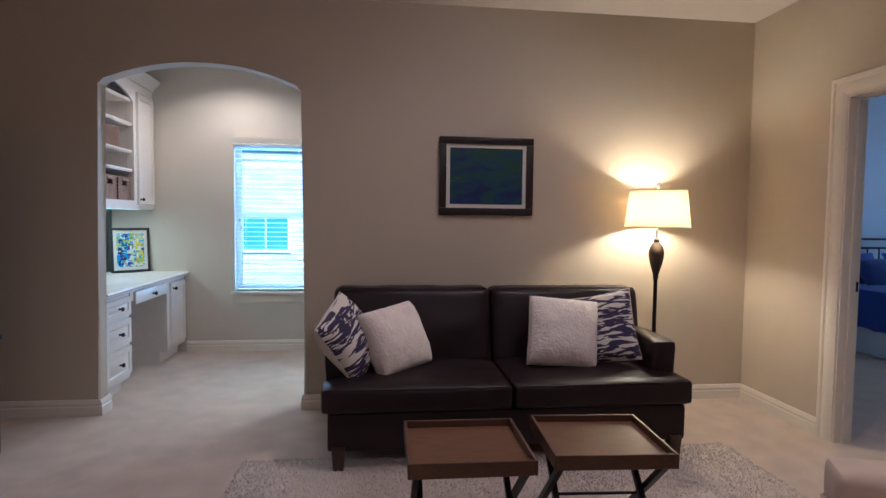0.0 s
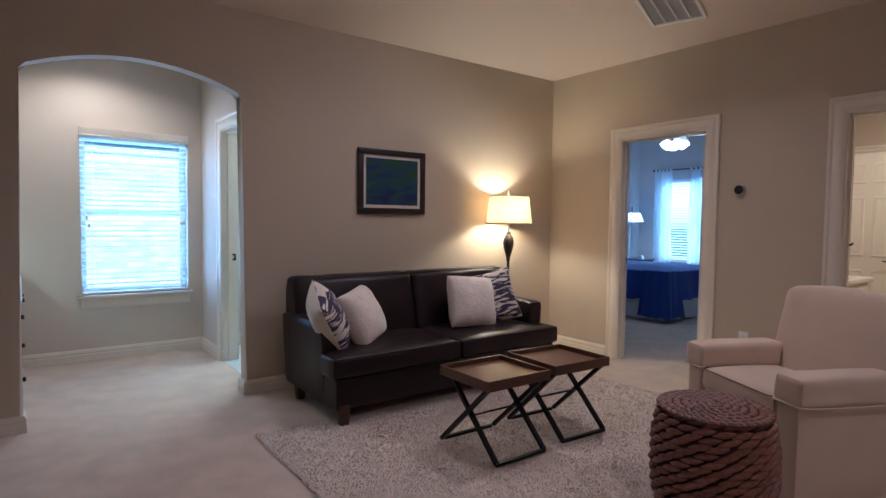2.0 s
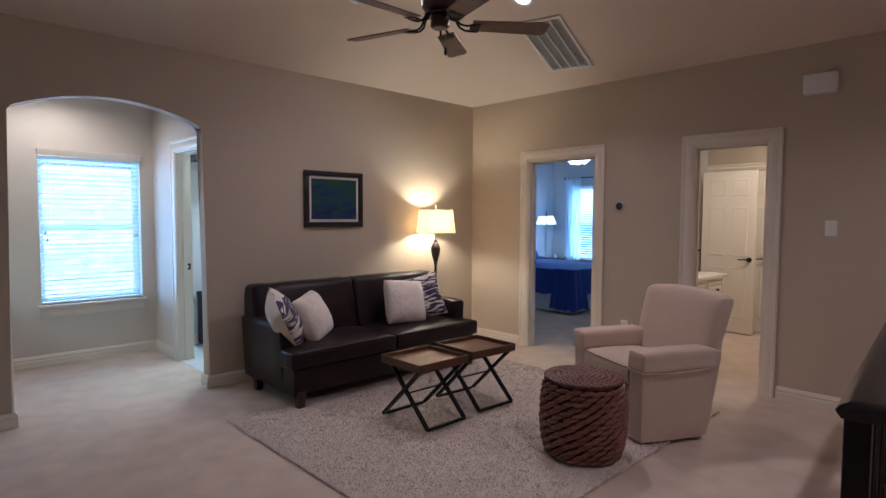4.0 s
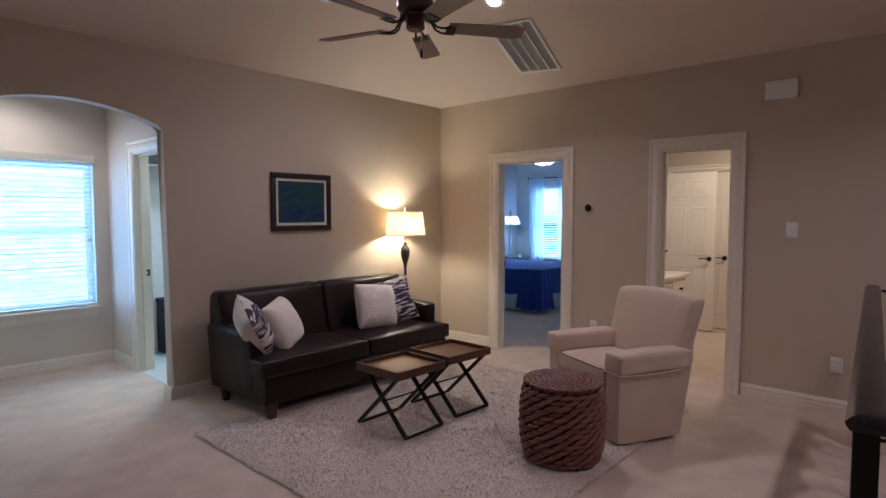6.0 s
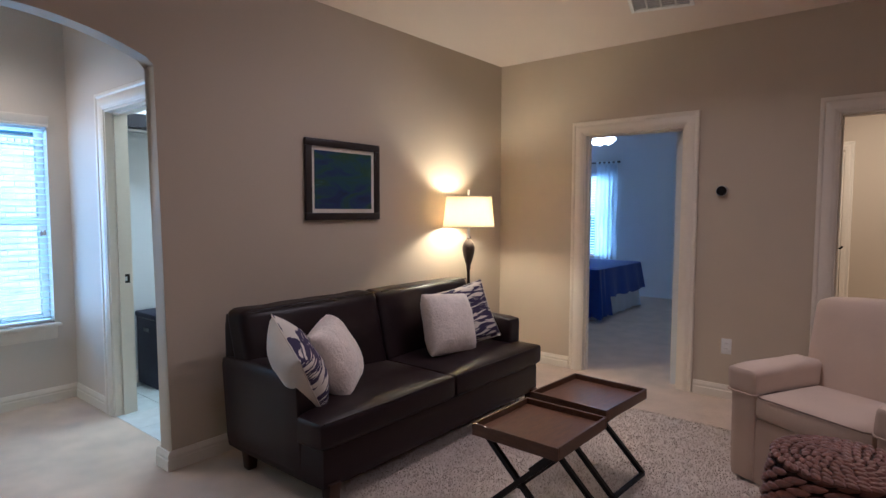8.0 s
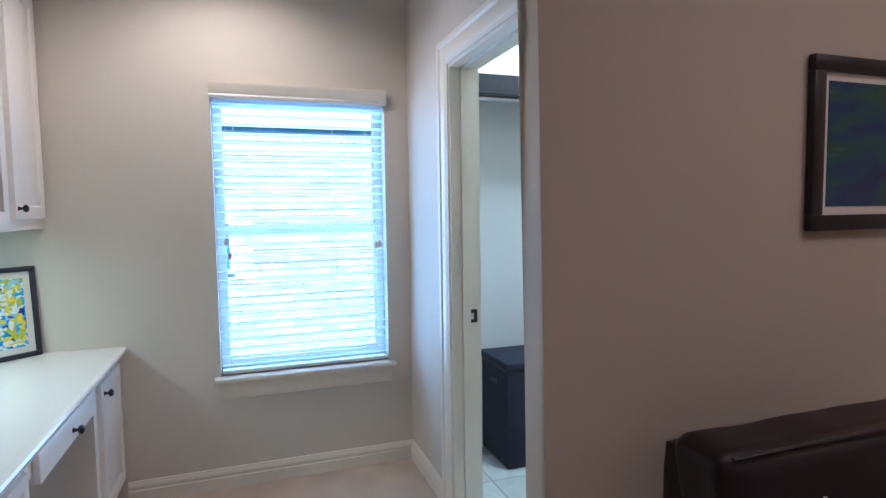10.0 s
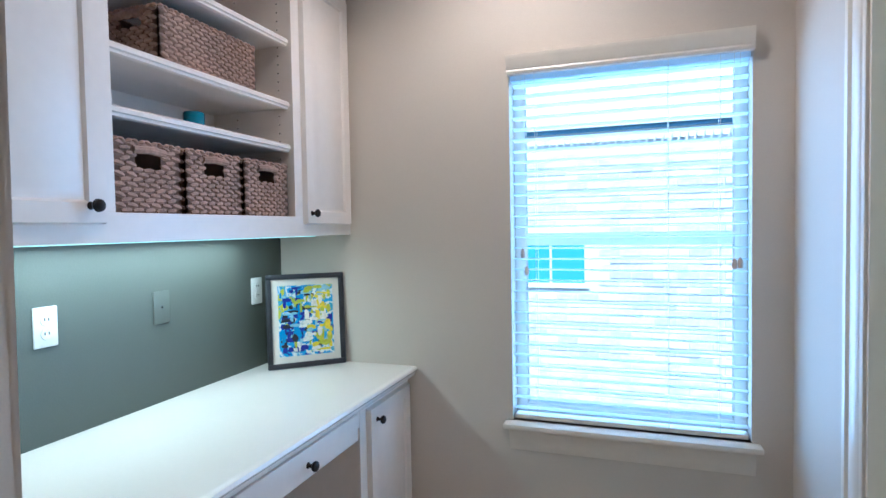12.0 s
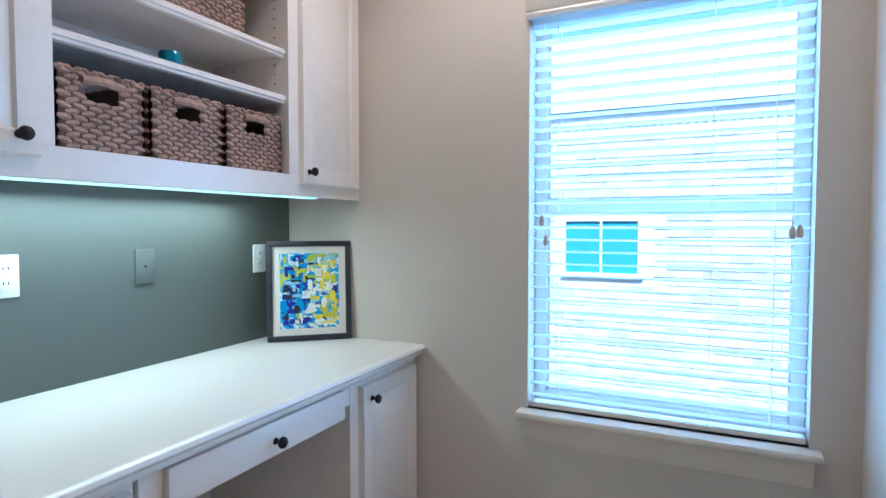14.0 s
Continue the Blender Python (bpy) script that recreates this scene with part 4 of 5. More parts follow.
# The last two are unseen, added to brighten the room from the south.
for px, py, slope, dim in ((1.585, 2.336, on_east_slope, 1.0), (0.46, 3.03, on_north_slope, 0.45), (-0.7, -1.2, None, 1.0), (1.45, -0.95, on_east_slope, 1.2)):
    # the one at (0.46, 3.03) stands for a bright plate of unknown kind
    m = slope(px, py) if slope else pose(px, py, FZ)
    c = thing("recessed_light", "lit recessed ceiling light with white trim ring, real or added", "ceiling light", m, "recessed ceiling lights")
    part("trim_ring", lathe([(0.062, 0.004), (0.062, -0.004), (0.085, -0.008), (0.092, -0.004), (0.092, 0.0)], 28), PLASTIC, c)
    part("lens", lathe([(0, -0.003), (0.061, -0.003), (0.061, -0.001), (0, -0.001)], 28), BULB, c, "glowing lens")
    lamp("recessed_glow", "AREA", m @ pose(0, 0, -0.02), CAN_W * dim, CAN, 0.12, spread=150)


def plate(name, label, m, w=0.07, h=0.115, kind="switch", material=None):
    """Wall plate in the local xz plane, facing -y."""
    material = material or PLASTIC
    p = thing(name, label, "wall plate", m)
    part("plate", shifted(boxes((-w / 2, w / 2, -0.006, 0, -h / 2, h / 2), r=0.003), Matrix()), material, p)
    if kind == "switch":
        part("rocker", boxes((-0.017, 0.017, -0.010, -0.006, -0.033, 0.033), r=0.002, seg=1), material, p)
    elif kind == "outlet":
        for s in (-1, 1):
            o = part("socket", shifted(lathe([(0, 0), (0.017, 0), (0.016, 0.003), (0, 0.003)], 18), pose(0, -0.006, s * 0.02, 90)), material, p)
            for dx in (-0.006, 0.006):
                part("slot", boxes((dx - 0.0012, dx + 0.0012, -0.0098, -0.009, s * 0.02 - 0.002, s * 0.02 + 0.006)), BLACK, o)
    else:
        part("screw", shifted(lathe([(0, 0), (0.004, 0), (0.003, 0.0015), (0, 0.0015)], 10), pose(0, -0.006, 0, 90)), BLACK, p)
    return p


plate("light_switch", "white rocker light switch plate on the wall", pose(EX, 0.395, 1.352, 0, 0, -90), 0.078)
plate("wall_outlet", "white double wall outlet near the baseboard", pose(EX, 0.079, 0.360, 0, 0, -90), 0.076, kind="outlet")
plate("wall_outlet", "white double wall outlet behind the armchair", pose(EX, 2.025, 0.39, 0, 0, -90), kind="outlet")
plate("wall_outlet", "white double wall outlet beside the sofa", pose(0.008, NY, 0.355), kind="outlet")
a = thing("door_chime", "white rectangular door chime box high on the wall", "chime", pose(EX, 0.495, 2.420, 0, 0, -90))
part("cover", boxes((-0.11, 0.11, -0.045, 0, -0.072, 0.072), r=0.008, seg=3), PLASTIC, a)
part("backplate", boxes((-0.105, 0.105, -0.006, 0.0, -0.078, -0.072)), PLASTIC, a)
a = thing("thermostat", "round black wall thermostat", "thermostat", pose(EX, 2.090, 1.533, 0, 0, -90))
part("ring", shifted(lathe([(0, 0), (0.036, 0), (0.041, 0.008), (0.041, 0.022), (0.036, 0.026), (0, 0.026)], 32), pose(0, 0, 0, 90)), STEEL, a)
part("face", shifted(lathe([(0, 0.0265), (0.035, 0.0265), (0.033, 0.029), (0, 0.030)], 32), pose(0, 0, 0, 90)), BLACK, a)


def stair_railing():
    r = thing("stair_railing", "black iron stair railing with dark wooden handrail", "railing", pose(-0.705, -0.395, 0, 0, 0, 4.6))
    L, D, Z = 2.80, 1.9, 1.016
    prof = [(-0.028, -0.012), (0.028, -0.012), (0.036, 0.002), (0.038, 0.008), (0.030, 0.018), (0.014, 0.024), (-0.014, 0.024), (-0.030, 0.018), (-0.038, 0.008), (-0.036, 0.002)]

    def mitred(near, far):
        bm = bmesh.new()
        a, b = [bm.verts.new(p) for p in near], [bm.verts.new(p) for p in far]
        for i in range(len(a)):
            k = (i + 1) % len(a)
            bm.faces.new((a[i], b[i], b[k], a[k]))
        bm.faces.new(a[::-1])
        bm.faces.new(b)
        return bm
    part("handrail", mitred([(-u, u, Z + v) for u, v in prof], [(L + 0.034, u, Z + v) for u, v in prof]), RAILWOOD, r, "dark glossy wooden handrail")
    part("end_rail", mitred([(u, -u - 0.001, Z + v) for u, v in prof], [(u, -D, Z + v) for u, v in prof]), RAILWOOD, r)
    part("end_rail", moulding((L, -0.042, Z - 0.01), (L, -D, Z - 0.01), (1, 0, 0), [(u * 0.4, v * 0.4) for u, v in prof]), IRON, r)
    for px, py in ((0, 0), (L, 0), (0, -D), (L, -D)):
        part("newel_post", boxes((px - 0.024, px + 0.024, py - 0.024, py + 0.024, 0, Z - 0.012), (px - 0.034, px + 0.034, py - 0.034, py + 0.034, 0, 0.03), r=0.003, seg=1), IRON, r)
    part("bottom_rail", boxes((0.02, L - 0.02, -0.012, 0.012, 0.085, 0.105)), IRON, r)
    for px in (0, L):
        part("bottom_rail", boxes((px - 0.012, px + 0.012, -D, -0.02, 0.085, 0.105)), IRON, r)
    post = mesh_of("baluster", boxes((-0.0065, 0.0065, -0.0065, 0.0065, 0.10, Z - 0.01), (-0.011, 0.011, -0.011, 0.011, 0.53, 0.57), r=0.001, seg=1), IRON)
    spiral = [((0.008 + 0.0075 * t) * math.cos(1.9 * t), 0, (0.008 + 0.0075 * t) * math.sin(1.9 * t)) for t in np.linspace(0, 6.2, 34)]
    scroll = mesh_of("scroll", tube(spiral, 0.0065, 6), IRON)
    bow = mesh_of("bow", tube([(0.055 * math.sin(math.pi * k / 12) , 0, 0.12 + 0.72 * k / 12) for k in range(13)], 0.0085, 7), IRON)
    collar = mesh_of("collar", lathe([(0.009, -0.014), (0.015, -0.010), (0.018, 0), (0.015, 0.010), (0.009, 0.014)], 10), IRON)
    n = 21
    for k in range(1, n):
        x = L * k / n
        part("baluster", post, IRON, r, m=pose(x, 0, 0))
        if k % 2:
            part("scroll", scroll, IRON, r, m=pose(x + 0.063, 0, 0.84))
            part("scroll", scroll, IRON, r, m=pose(x + 0.063, 0, 0.22, 0, 180, 0))
            part("bow", bow, IRON, r, m=pose(x + 0.03, 0, 0.05))
    for px in (0, L):
        for k in range(1, 9):
            y = -D * k / 9 + 0.07
            if k % 2:
                part("bow", bow, IRON, r, m=pose(px, y, 0.06, 0, 0, 90))
                part("bow", bow, IRON, r, m=pose(px, y, 0.06, 0, 0, -90))
                for dy in (-0.055, 0.055):
                    part("collar", collar, IRON, r, m=pose(px, y + dy, 0.54))
                part("scroll", scroll, IRON, r, m=pose(px, y, 0.30, 0, 0, 90))
                part("scroll", scroll, IRON, r, m=pose(px, y - 0.09, 0.86, 0, 0, 90))
            else:
                part("baluster", post, IRON, r, m=pose(px, y, 0))


stair_railing()


# ---------- desk nook ----------
Y0 = NY + TH                            # back of the arch wall
FX = -1.945                             # face of the wall cabinets
KNOB = mesh_of("knob", shifted(knob_mesh(), pose(0, 0, 0, 0, 90, 0)), BRONZE)


def weave(bm, o, u, v, w, h, su=0.033, sv=0.0125, hole=None):
    """Staggered wicker strands over a panel w x h with origin o."""
    o, u, v = Vector(o), Vector(u), Vector(v)
    n = u.cross(v)
    rows = max(2, int(h / sv))
    cols = max(2, int(w / su))
    for i in range(rows):
        for k in range(-1, cols + 1):
            a, b = (k + 0.5 + 0.5 * (i % 2)) * w / cols, (i + 0.5) * h / rows
            if a < su * 0.45 or a > w - su * 0.45:
                continue
            if hole and hole[0] < a < hole[1] and hole[2] < b < hole[3]:
                continue
            tilt = 0.2 if i % 2 else -0.2
            ax = u + v * (tilt + random.uniform(-0.12, 0.12))
            spindle(bm, o + u * a + v * b + n * random.uniform(0, 0.002), ax, ax.cross(n), w / cols * 1.15, h / rows * 1.2, 0.011, 5, (0.5, 1.0, 1.0, 0.5))


def basket(label, x0, x1, y0, y1, z0, z1, handle_on):
    b = thing("wicker_basket", label, "basket", pose((x0 + x1) / 2, (y0 + y1) / 2, z0), "wicker baskets on the shelves")
    hx, hy, h = (x1 - x0) / 2, (y1 - y0) / 2, z1 - z0
    t = 0.008
    hy0, hz0, hz1 = 0.042, h * 0.66, h * 0.86
    hole_f = (hy - hy0, hy + hy0, hz0, hz1) if handle_on == "front" else None
    hole_e = (hx - hy0, hx + hy0, hz0, hz1) if handle_on == "end" else None
    def wall(o, u, w, hole, pname):
        """Thin basket wall, coloured dark as shade, with a hand hole where there is one."""
        bm = bmesh.new()
        o, u = Vector(o), Vector(u)
        nrm = u.cross(Vector((0, 0, 1))) * -t
        outer = [(0, 0), (w, 0), (w, h), (0, h)]
        loops = [outer] + ([[(hole[0], hole[2]), (hole[1], hole[2]), (hole[1], hole[3]), (hole[0], hole[3])]] if hole else [])
        vs = [[[bm.verts.new(o + u * p + Vector((0, 0, q)) + nrm * d) for p, q in lp] for lp in loops] for d in (0, 1)]
        for d in (0, 1):
            if hole:
                for k in range(4):
                    bm.faces.new((vs[d][0][k], vs[d][0][(k + 1) % 4], vs[d][1][(k + 1) % 4], vs[d][1][k]))
            else:
                bm.faces.new(vs[d][0])
        for lp in range(len(loops)):
            for k in range(4):
                bm.faces.new((vs[0][lp][k], vs[0][lp][(k + 1) % 4], vs[1][lp][(k + 1) % 4], vs[1][lp][k]))
        part(pname, bm, WICKERSHADE, b)
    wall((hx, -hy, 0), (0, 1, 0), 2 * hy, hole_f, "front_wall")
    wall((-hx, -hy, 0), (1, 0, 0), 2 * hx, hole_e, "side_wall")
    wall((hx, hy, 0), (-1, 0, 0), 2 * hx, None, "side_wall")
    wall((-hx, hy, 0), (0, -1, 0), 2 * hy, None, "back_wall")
    part("bottom", boxes((-hx + t, hx - t, -hy + t, hy - t, 0, t)), WICKER, b)
    for name, o, u, w, hole in (("front_weave", (hx, -hy, 0), (0, 1, 0), 2 * hy, hole_f), ("side_weave", (-hx, -hy, 0), (1, 0, 0), 2 * hx, hole_e), ("side_weave", (hx, hy, 0), (-1, 0, 0), 2 * hx, None)):
        bm = bmesh.new()
        weave(bm, o, u, (0, 0, 1), w, h, hole=hole)
        part(name, bm, WICKER, b)
    rim = bmesh.new()
    ring = [(hx, -hy), (hx, hy), (-hx, hy), (-hx, -hy), (hx, -hy)]
    for (ax, ay), (bx, by) in zip(ring, ring[1:]):
        n = max(4, int((abs(bx - ax) + abs(by - ay)) / 0.02))
        for k in range(n):
            q = (k + 0.5) / n
            d = Vector((bx - ax, by - ay, 0)).normalized()
            spindle(rim, (ax + (bx - ax) * q, ay + (by - ay) * q, h), d + Vector((0, 0, 0.35 * (-1) ** k)), d.cross(Vector((0, 0, 1))), 0.028, 0.018, 0.014, 5, (0.5, 1, 1, 0.5))
    part("rim", rim, WICKER, b)
    if handle_on == "front":
        part("handle", tube([(hx + 0.003, -hy0 - 0.01, hz1 + 0.006), (hx + 0.006, 0, hz1 + 0.010), (hx + 0.003, hy0 + 0.01, hz1 + 0.006)], 0.011, 8), WICKER, b)
    else:
        part("handle", tube([(-hy0 - 0.01, -hy - 0.003, hz1 + 0.006), (0, -hy - 0.006, hz1 + 0.010), (hy0 + 0.01, -hy - 0.003, hz1 + 0.006)], 0.011, 8), WICKER, b)


def wall_cabinet():
    """Upper unit: a door each side of open shelves under a shallow arch."""
    c = thing("wall_cabinet", "white built-in wall cabinet with open shelves", "cabinet", pose(0, 0, 1.342))
    B, T = 0.0, 1.105
    o0, o1 = 4.580, 5.350
    bx = NW + 0.006
    part("bottom_panel", boxes((bx, FX - 0.02, Y0, NN, B + 0.045, B + 0.062)), WHITE, c)
    part("top_panel", boxes((bx, FX - 0.02, Y0, NN, T - 0.03, T)), WHITE, c)
    part("back_panel", boxes((bx, bx + 0.008, o0 - 0.02, o1 + 0.02, B + 0.062, T - 0.03)), WHITE, c)
    for y in (o0 - 0.018, o1, Y0 + 0.001, NN - 0.019):
        part("side_panel", boxes((bx + 0.008, FX - 0.02, y, y + 0.018, B + 0.062, T - 0.03)), WHITE, c)
    # face frame with the arched head
    part("lower_rail", boxes((FX - 0.02, FX, Y0, NN, B, B + 0.075), r=0.002, seg=1), WHITE, c)
    for y0, y1 in ((Y0, Y0 + 0.03), (o0 - 0.075, o0), (o1, o1 + 0.075), (NN - 0.03, NN)):
        part("stile", boxes((FX - 0.02, FX, y0, y1, B + 0.075, T - 0.09)), WHITE, c)
    head = [(o0, T), (o0, T - 0.19)] + arc(o0, o1, T - 0.19, 0.10, 16)[1:-1] + [(o1, T - 0.19), (o1, T)]
    part("arched_rail", shifted(prism(head, -0.02), Matrix(((0, -1, 0, FX - 0.02), (1, 0, 0, 0), (0, 0, 1, 0), (0, 0, 0, 1)))), WHITE, c)
    for y0, y1 in ((Y0, o0), (o1, NN)):
        part("upper_rail", boxes((FX - 0.02, FX, y0, y1, T - 0.09, T)), WHITE, c)
    crown = [(0, 0), (0.012, 0), (0.018, 0.02), (0.045, 0.05), (0.07, 0.075), (0.075, 0.095), (0, 0.095)]
    part("crown_moulding", moulding((FX, Y0, T - 0.02), (FX, NN, T - 0.02), (1, 0, 0), crown), WHITE, c)
    for y0, y1, ky in ((Y0 + 0.035, o0 - 0.035, o0 - 0.082), (o1 + 0.050, NN - 0.025, o1 + 0.083)):
        d = part("door", panel_front(FX, y0, y1, B + 0.045, T - 0.10), WHITE, c)
        part("knob", KNOB, BRONZE, d, "dark bronze knob", pose(FX + 0.020, ky, B + 0.088))
    nose = [(0, 0), (0.010, 0.003), (0.010, 0.010), (0.016, 0.013), (0.016, 0.024), (0.010, 0.030), (0, 0.032)]
    for z in (0.321, 0.479, 0.712, 0.915):
        s = part("shelf", boxes((bx + 0.008, FX - 0.03, o0, o1, z, z + 0.020)), WHITE, c)
        part("shelf_nose", moulding((FX - 0.03, o0, z - 0.006), (FX - 0.03, o1, z - 0.006), (1, 0, 0), nose), WHITE, s)
    hole = mesh_of("peg_hole", boxes((-0.0025, 0.0025, -0.0008, 0, -0.0025, 0.0025)), BLACK)
    for x in (FX - 0.06, FX - 0.25):
        for k in range(26):
            part("peg_hole", hole, BLACK, c, m=pose(x, o1, B + 0.10 + 0.032 * k))
    part("light_strip", boxes((FX - 0.068, FX - 0.033, 4.25, 5.54, B - 0.003, B + 0.044)), STRIP, c, "glowing strip light under the cabinet")
    sh = 1.342
    for k, (y0, y1) in enumerate(((4.596, 4.820), (4.836, 5.078), (5.092, 5.340))):
        basket("square woven wicker basket with a handle hole", -2.23, FX - 0.026, y0, y1, sh + 0.0625, sh + 0.262, "front")
    basket("long woven wicker basket lying on the shelf", -2.21, FX - 0.06, 4.79, 5.215, sh + 0.4985, sh + 0.665, "end")
    g = thing("candle_glass", "small teal glass cup on the shelf", "glass", pose(-2.06, 4.975, sh + 0.3415))
    part("cup", lathe([(0, 0), (0.030, 0), (0.033, 0.006), (0.033, 0.056), (0.030, 0.060), (0.028, 0.058), (0.029, 0.008), (0, 0.006)], 20), TEAL, g)


wall_cabinet()


def desk_top():
    d = thing("worktop", "white laminate built-in worktop with a moulded edge", "worktop", pose(0, 0, 0.734))
    part("slab", boxes((NW + 0.005, -1.662, Y0 + 0.001, NN - 0.001, 0.0, 0.036)), TOPWHITE, d)
    part("edge", moulding((-1.662, Y0 + 0.001, 0), (-1.662, NN - 0.001, 0), (1, 0, 0), [(0, -0.004), (0.010, -0.004), (0.014, 0.004), (0.014, 0.012), (0.022, 0.016), (0.026, 0.024), (0.022, 0.033), (0.012, 0.036), (0, 0.036)]), TOPWHITE, d)


desk_top()
BFX = -1.683


def base_unit(y0, y1, label, drawers):
    c = thing("base_cabinet", label, "cabinet", pose(0, 0, 0))
    part("body", boxes((NW + 0.005, BFX, y0, y1, 0.10, 0.732)), WHITE, c)
    part("plinth", boxes((NW + 0.005, BFX - 0.065, y0, y1, 0.0, 0.10)), WHITE, c)
    if drawers:
        for z0, z1 in ((0.565, 0.705), (0.365, 0.545), (0.135, 0.345)):
            f = part("drawer_front", panel_front(BFX, y0 + 0.015, y1 - 0.012, z0, z1, 0.022, border=0.04), WHITE, c)
            part("knob", KNOB, BRONZE, f, "dark bronze knob", pose(BFX + 0.022, (y0 + y1) / 2, (z0 + z1) / 2))
    else:
        f = part("door", panel_front(BFX, y0 + 0.050, y1 - 0.022, 0.135, 0.702), WHITE, c)
        part("knob", KNOB, BRONZE, f, "dark bronze knob", pose(BFX + 0.020, y0 + 0.103, 0.650))
    return c


base_unit(Y0 + 0.002, 4.560, "white base cabinet with three panelled drawers", True)
base_unit(5.325, NN - 0.002, "white base cabinet with a panelled door", False)
k = thing("pencil_drawer", "white shallow pencil drawer under the worktop", "desk", pose(0, 0, 0))
part("box", boxes((-2.25, BFX + 0.004, 4.570, 5.315, 0.655, 0.730)), WHITE, k)
f = part("front", boxes((BFX + 0.004, BFX + 0.026, 4.625, 5.265, 0.628, 0.720), r=0.004), WHITE, k)
part("knob", KNOB, BRONZE, f, "dark bronze knob", pose(BFX + 0.026, 4.950, 0.668))

art = picture("leaning_picture", "black framed blue and yellow abstract print leaning in the corner", 0.335, 0.405, 0.022, 0.022, 0.028, pose(-2.105, 5.650, 0.7705, -4, 0, 42), FRAMEWORN, PAINTBRIGHT)


def daubs(parent, w, h, m):
    """Thick paint strokes: blue to one side, yellow to the other, white between."""
    names = (("deep blue", (0.008, 0.02, 0.30)), ("sky blue", (0.03, 0.27, 0.62)), ("pale blue", (0.30, 0.55, 0.66)), ("white", (0.76, 0.77, 0.72)), ("lime yellow", (0.48, 0.52, 0.03)), ("yellow", (0.76, 0.62, 0.02)), ("black", (0.012, 0.015, 0.03)))
    mats = [mat(n + " paint", c, 0.4, var=0.25, grain=120, blotch=20, bump=0.5) for n, c in names]
    rng = random.Random(7)
    for k, (n, _) in enumerate(names):
        bm = bmesh.new()
        for _i in range((46, 46, 34, 44, 40, 34, 26)[k]):
            for _try in range(30):
                u, v = rng.random(), rng.random()
                want = (max(0, 0.95 - 1.5 * u) + (0.25 if 0.3 < v < 0.6 else 0), max(0, 0.9 - 1.3 * abs(u - 0.3)), max(0, 0.6 - abs(u - 0.45)), max(0.05, 0.8 - 1.6 * abs(u - 0.6)) * (1.2 - v), max(0, u - 0.2) * (0.25 + 0.75 * abs(2 * v - 1)), max(0, u - 0.35) * 1.3 * (0.3 + 0.7 * v), 0.5 * max(0, 1 - 1.2 * u))[k]
                if rng.random() < want:
                    break
            flat = rng.random() < (0.65 if v > 0.4 else 0.25)
            a, c = rng.uniform(0.010, 0.030), rng.uniform(0.005, 0.015)
            dx, dz = (a, c) if flat else (c, a)
            x, z = (u - 0.5) * (w - 2 * dx), dz + v * (h - 2 * dz)
            y = -rng.uniform(0.0006, 0.0024)
            n_ = 8
            ring = [(x + dx * math.copysign(abs(math.cos(q)) ** 0.7, math.cos(q)) * rng.uniform(0.6, 1.05), z + dz * math.copysign(abs(math.sin(q)) ** 0.7, math.sin(q)) * rng.uniform(0.6, 1.05)) for q in [6.283 * i / n_ for i in range(n_)]]
            lo = [bm.verts.new((p, 0.0, q)) for p, q in ring]
            hi = [bm.verts.new((p, y, q)) for p, q in ring]
            bm.faces.new(hi)
            for i in range(n_):
                bm.faces.new((lo[i], lo[(i + 1) % n_], hi[(i + 1) % n_], hi[i]))
        tagged(part("paint_stroke", bm, mats[k], parent, n + " paint strokes", m), kind="stuff")


daubs(art, 0.235, 0.305, pose(0, -0.0122, 0.05))
for y, name, label, kind, m in ((4.655, "wall_outlet", "white double wall outlet above the desk", "outlet", None), (5.586, "wall_outlet", "white double wall outlet beside the leaning picture", "outlet", None), (5.065, "blank_plate", "grey green blank cover plate above the desk", "blank", GREYPLATE)):
    plate(name, label, pose(NW + 0.004, y, 1.104, 0, 0, 90), kind=kind, material=m)


def window_unit():
    w = thing("window_1", "white sash window behind lowered white blinds", "window")
    tagged(w, kind="structure")
    x0, x1, z0, z1 = WIN
    fy = NN + 0.085
    for a in ((x0, x0 + 0.045, z0, z1), (x1 - 0.045, x1, z0, z1), (x0 + 0.045, x1 - 0.045, z0, z0 + 0.05), (x0 + 0.045, x1 - 0.045, z1 - 0.05, z1), (x0 + 0.045, x1 - 0.045, 1.285, 1.335)):
        part("window_frame", boxes((a[0], a[1], fy, fy + 0.05, a[2], a[3]), r=0.003, seg=1), TRIM, w)
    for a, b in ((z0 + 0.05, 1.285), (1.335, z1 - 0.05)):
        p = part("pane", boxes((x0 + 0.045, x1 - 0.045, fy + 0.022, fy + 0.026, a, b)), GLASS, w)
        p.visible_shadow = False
    part("window_sill", boxes((x0 - 0.030, x1 + 0.030, NN - 0.060, NN + 0.085, z0 - 0.022, z0), r=0.006, seg=2), TRIM, w)
    apron = [(0, 0), (0.006, 0), (0.010, 0.012), (0.016, 0.030), (0.018, 0.075), (0.026, 0.085), (0.026, 0.096), (0, 0.096)]
    part("apron", moulding((x0 - 0.012, NN, z0 - 0.118), (x1 + 0.012, NN, z0 - 0.118), (0, -1, 0), apron), TRIM, w)


window_unit()


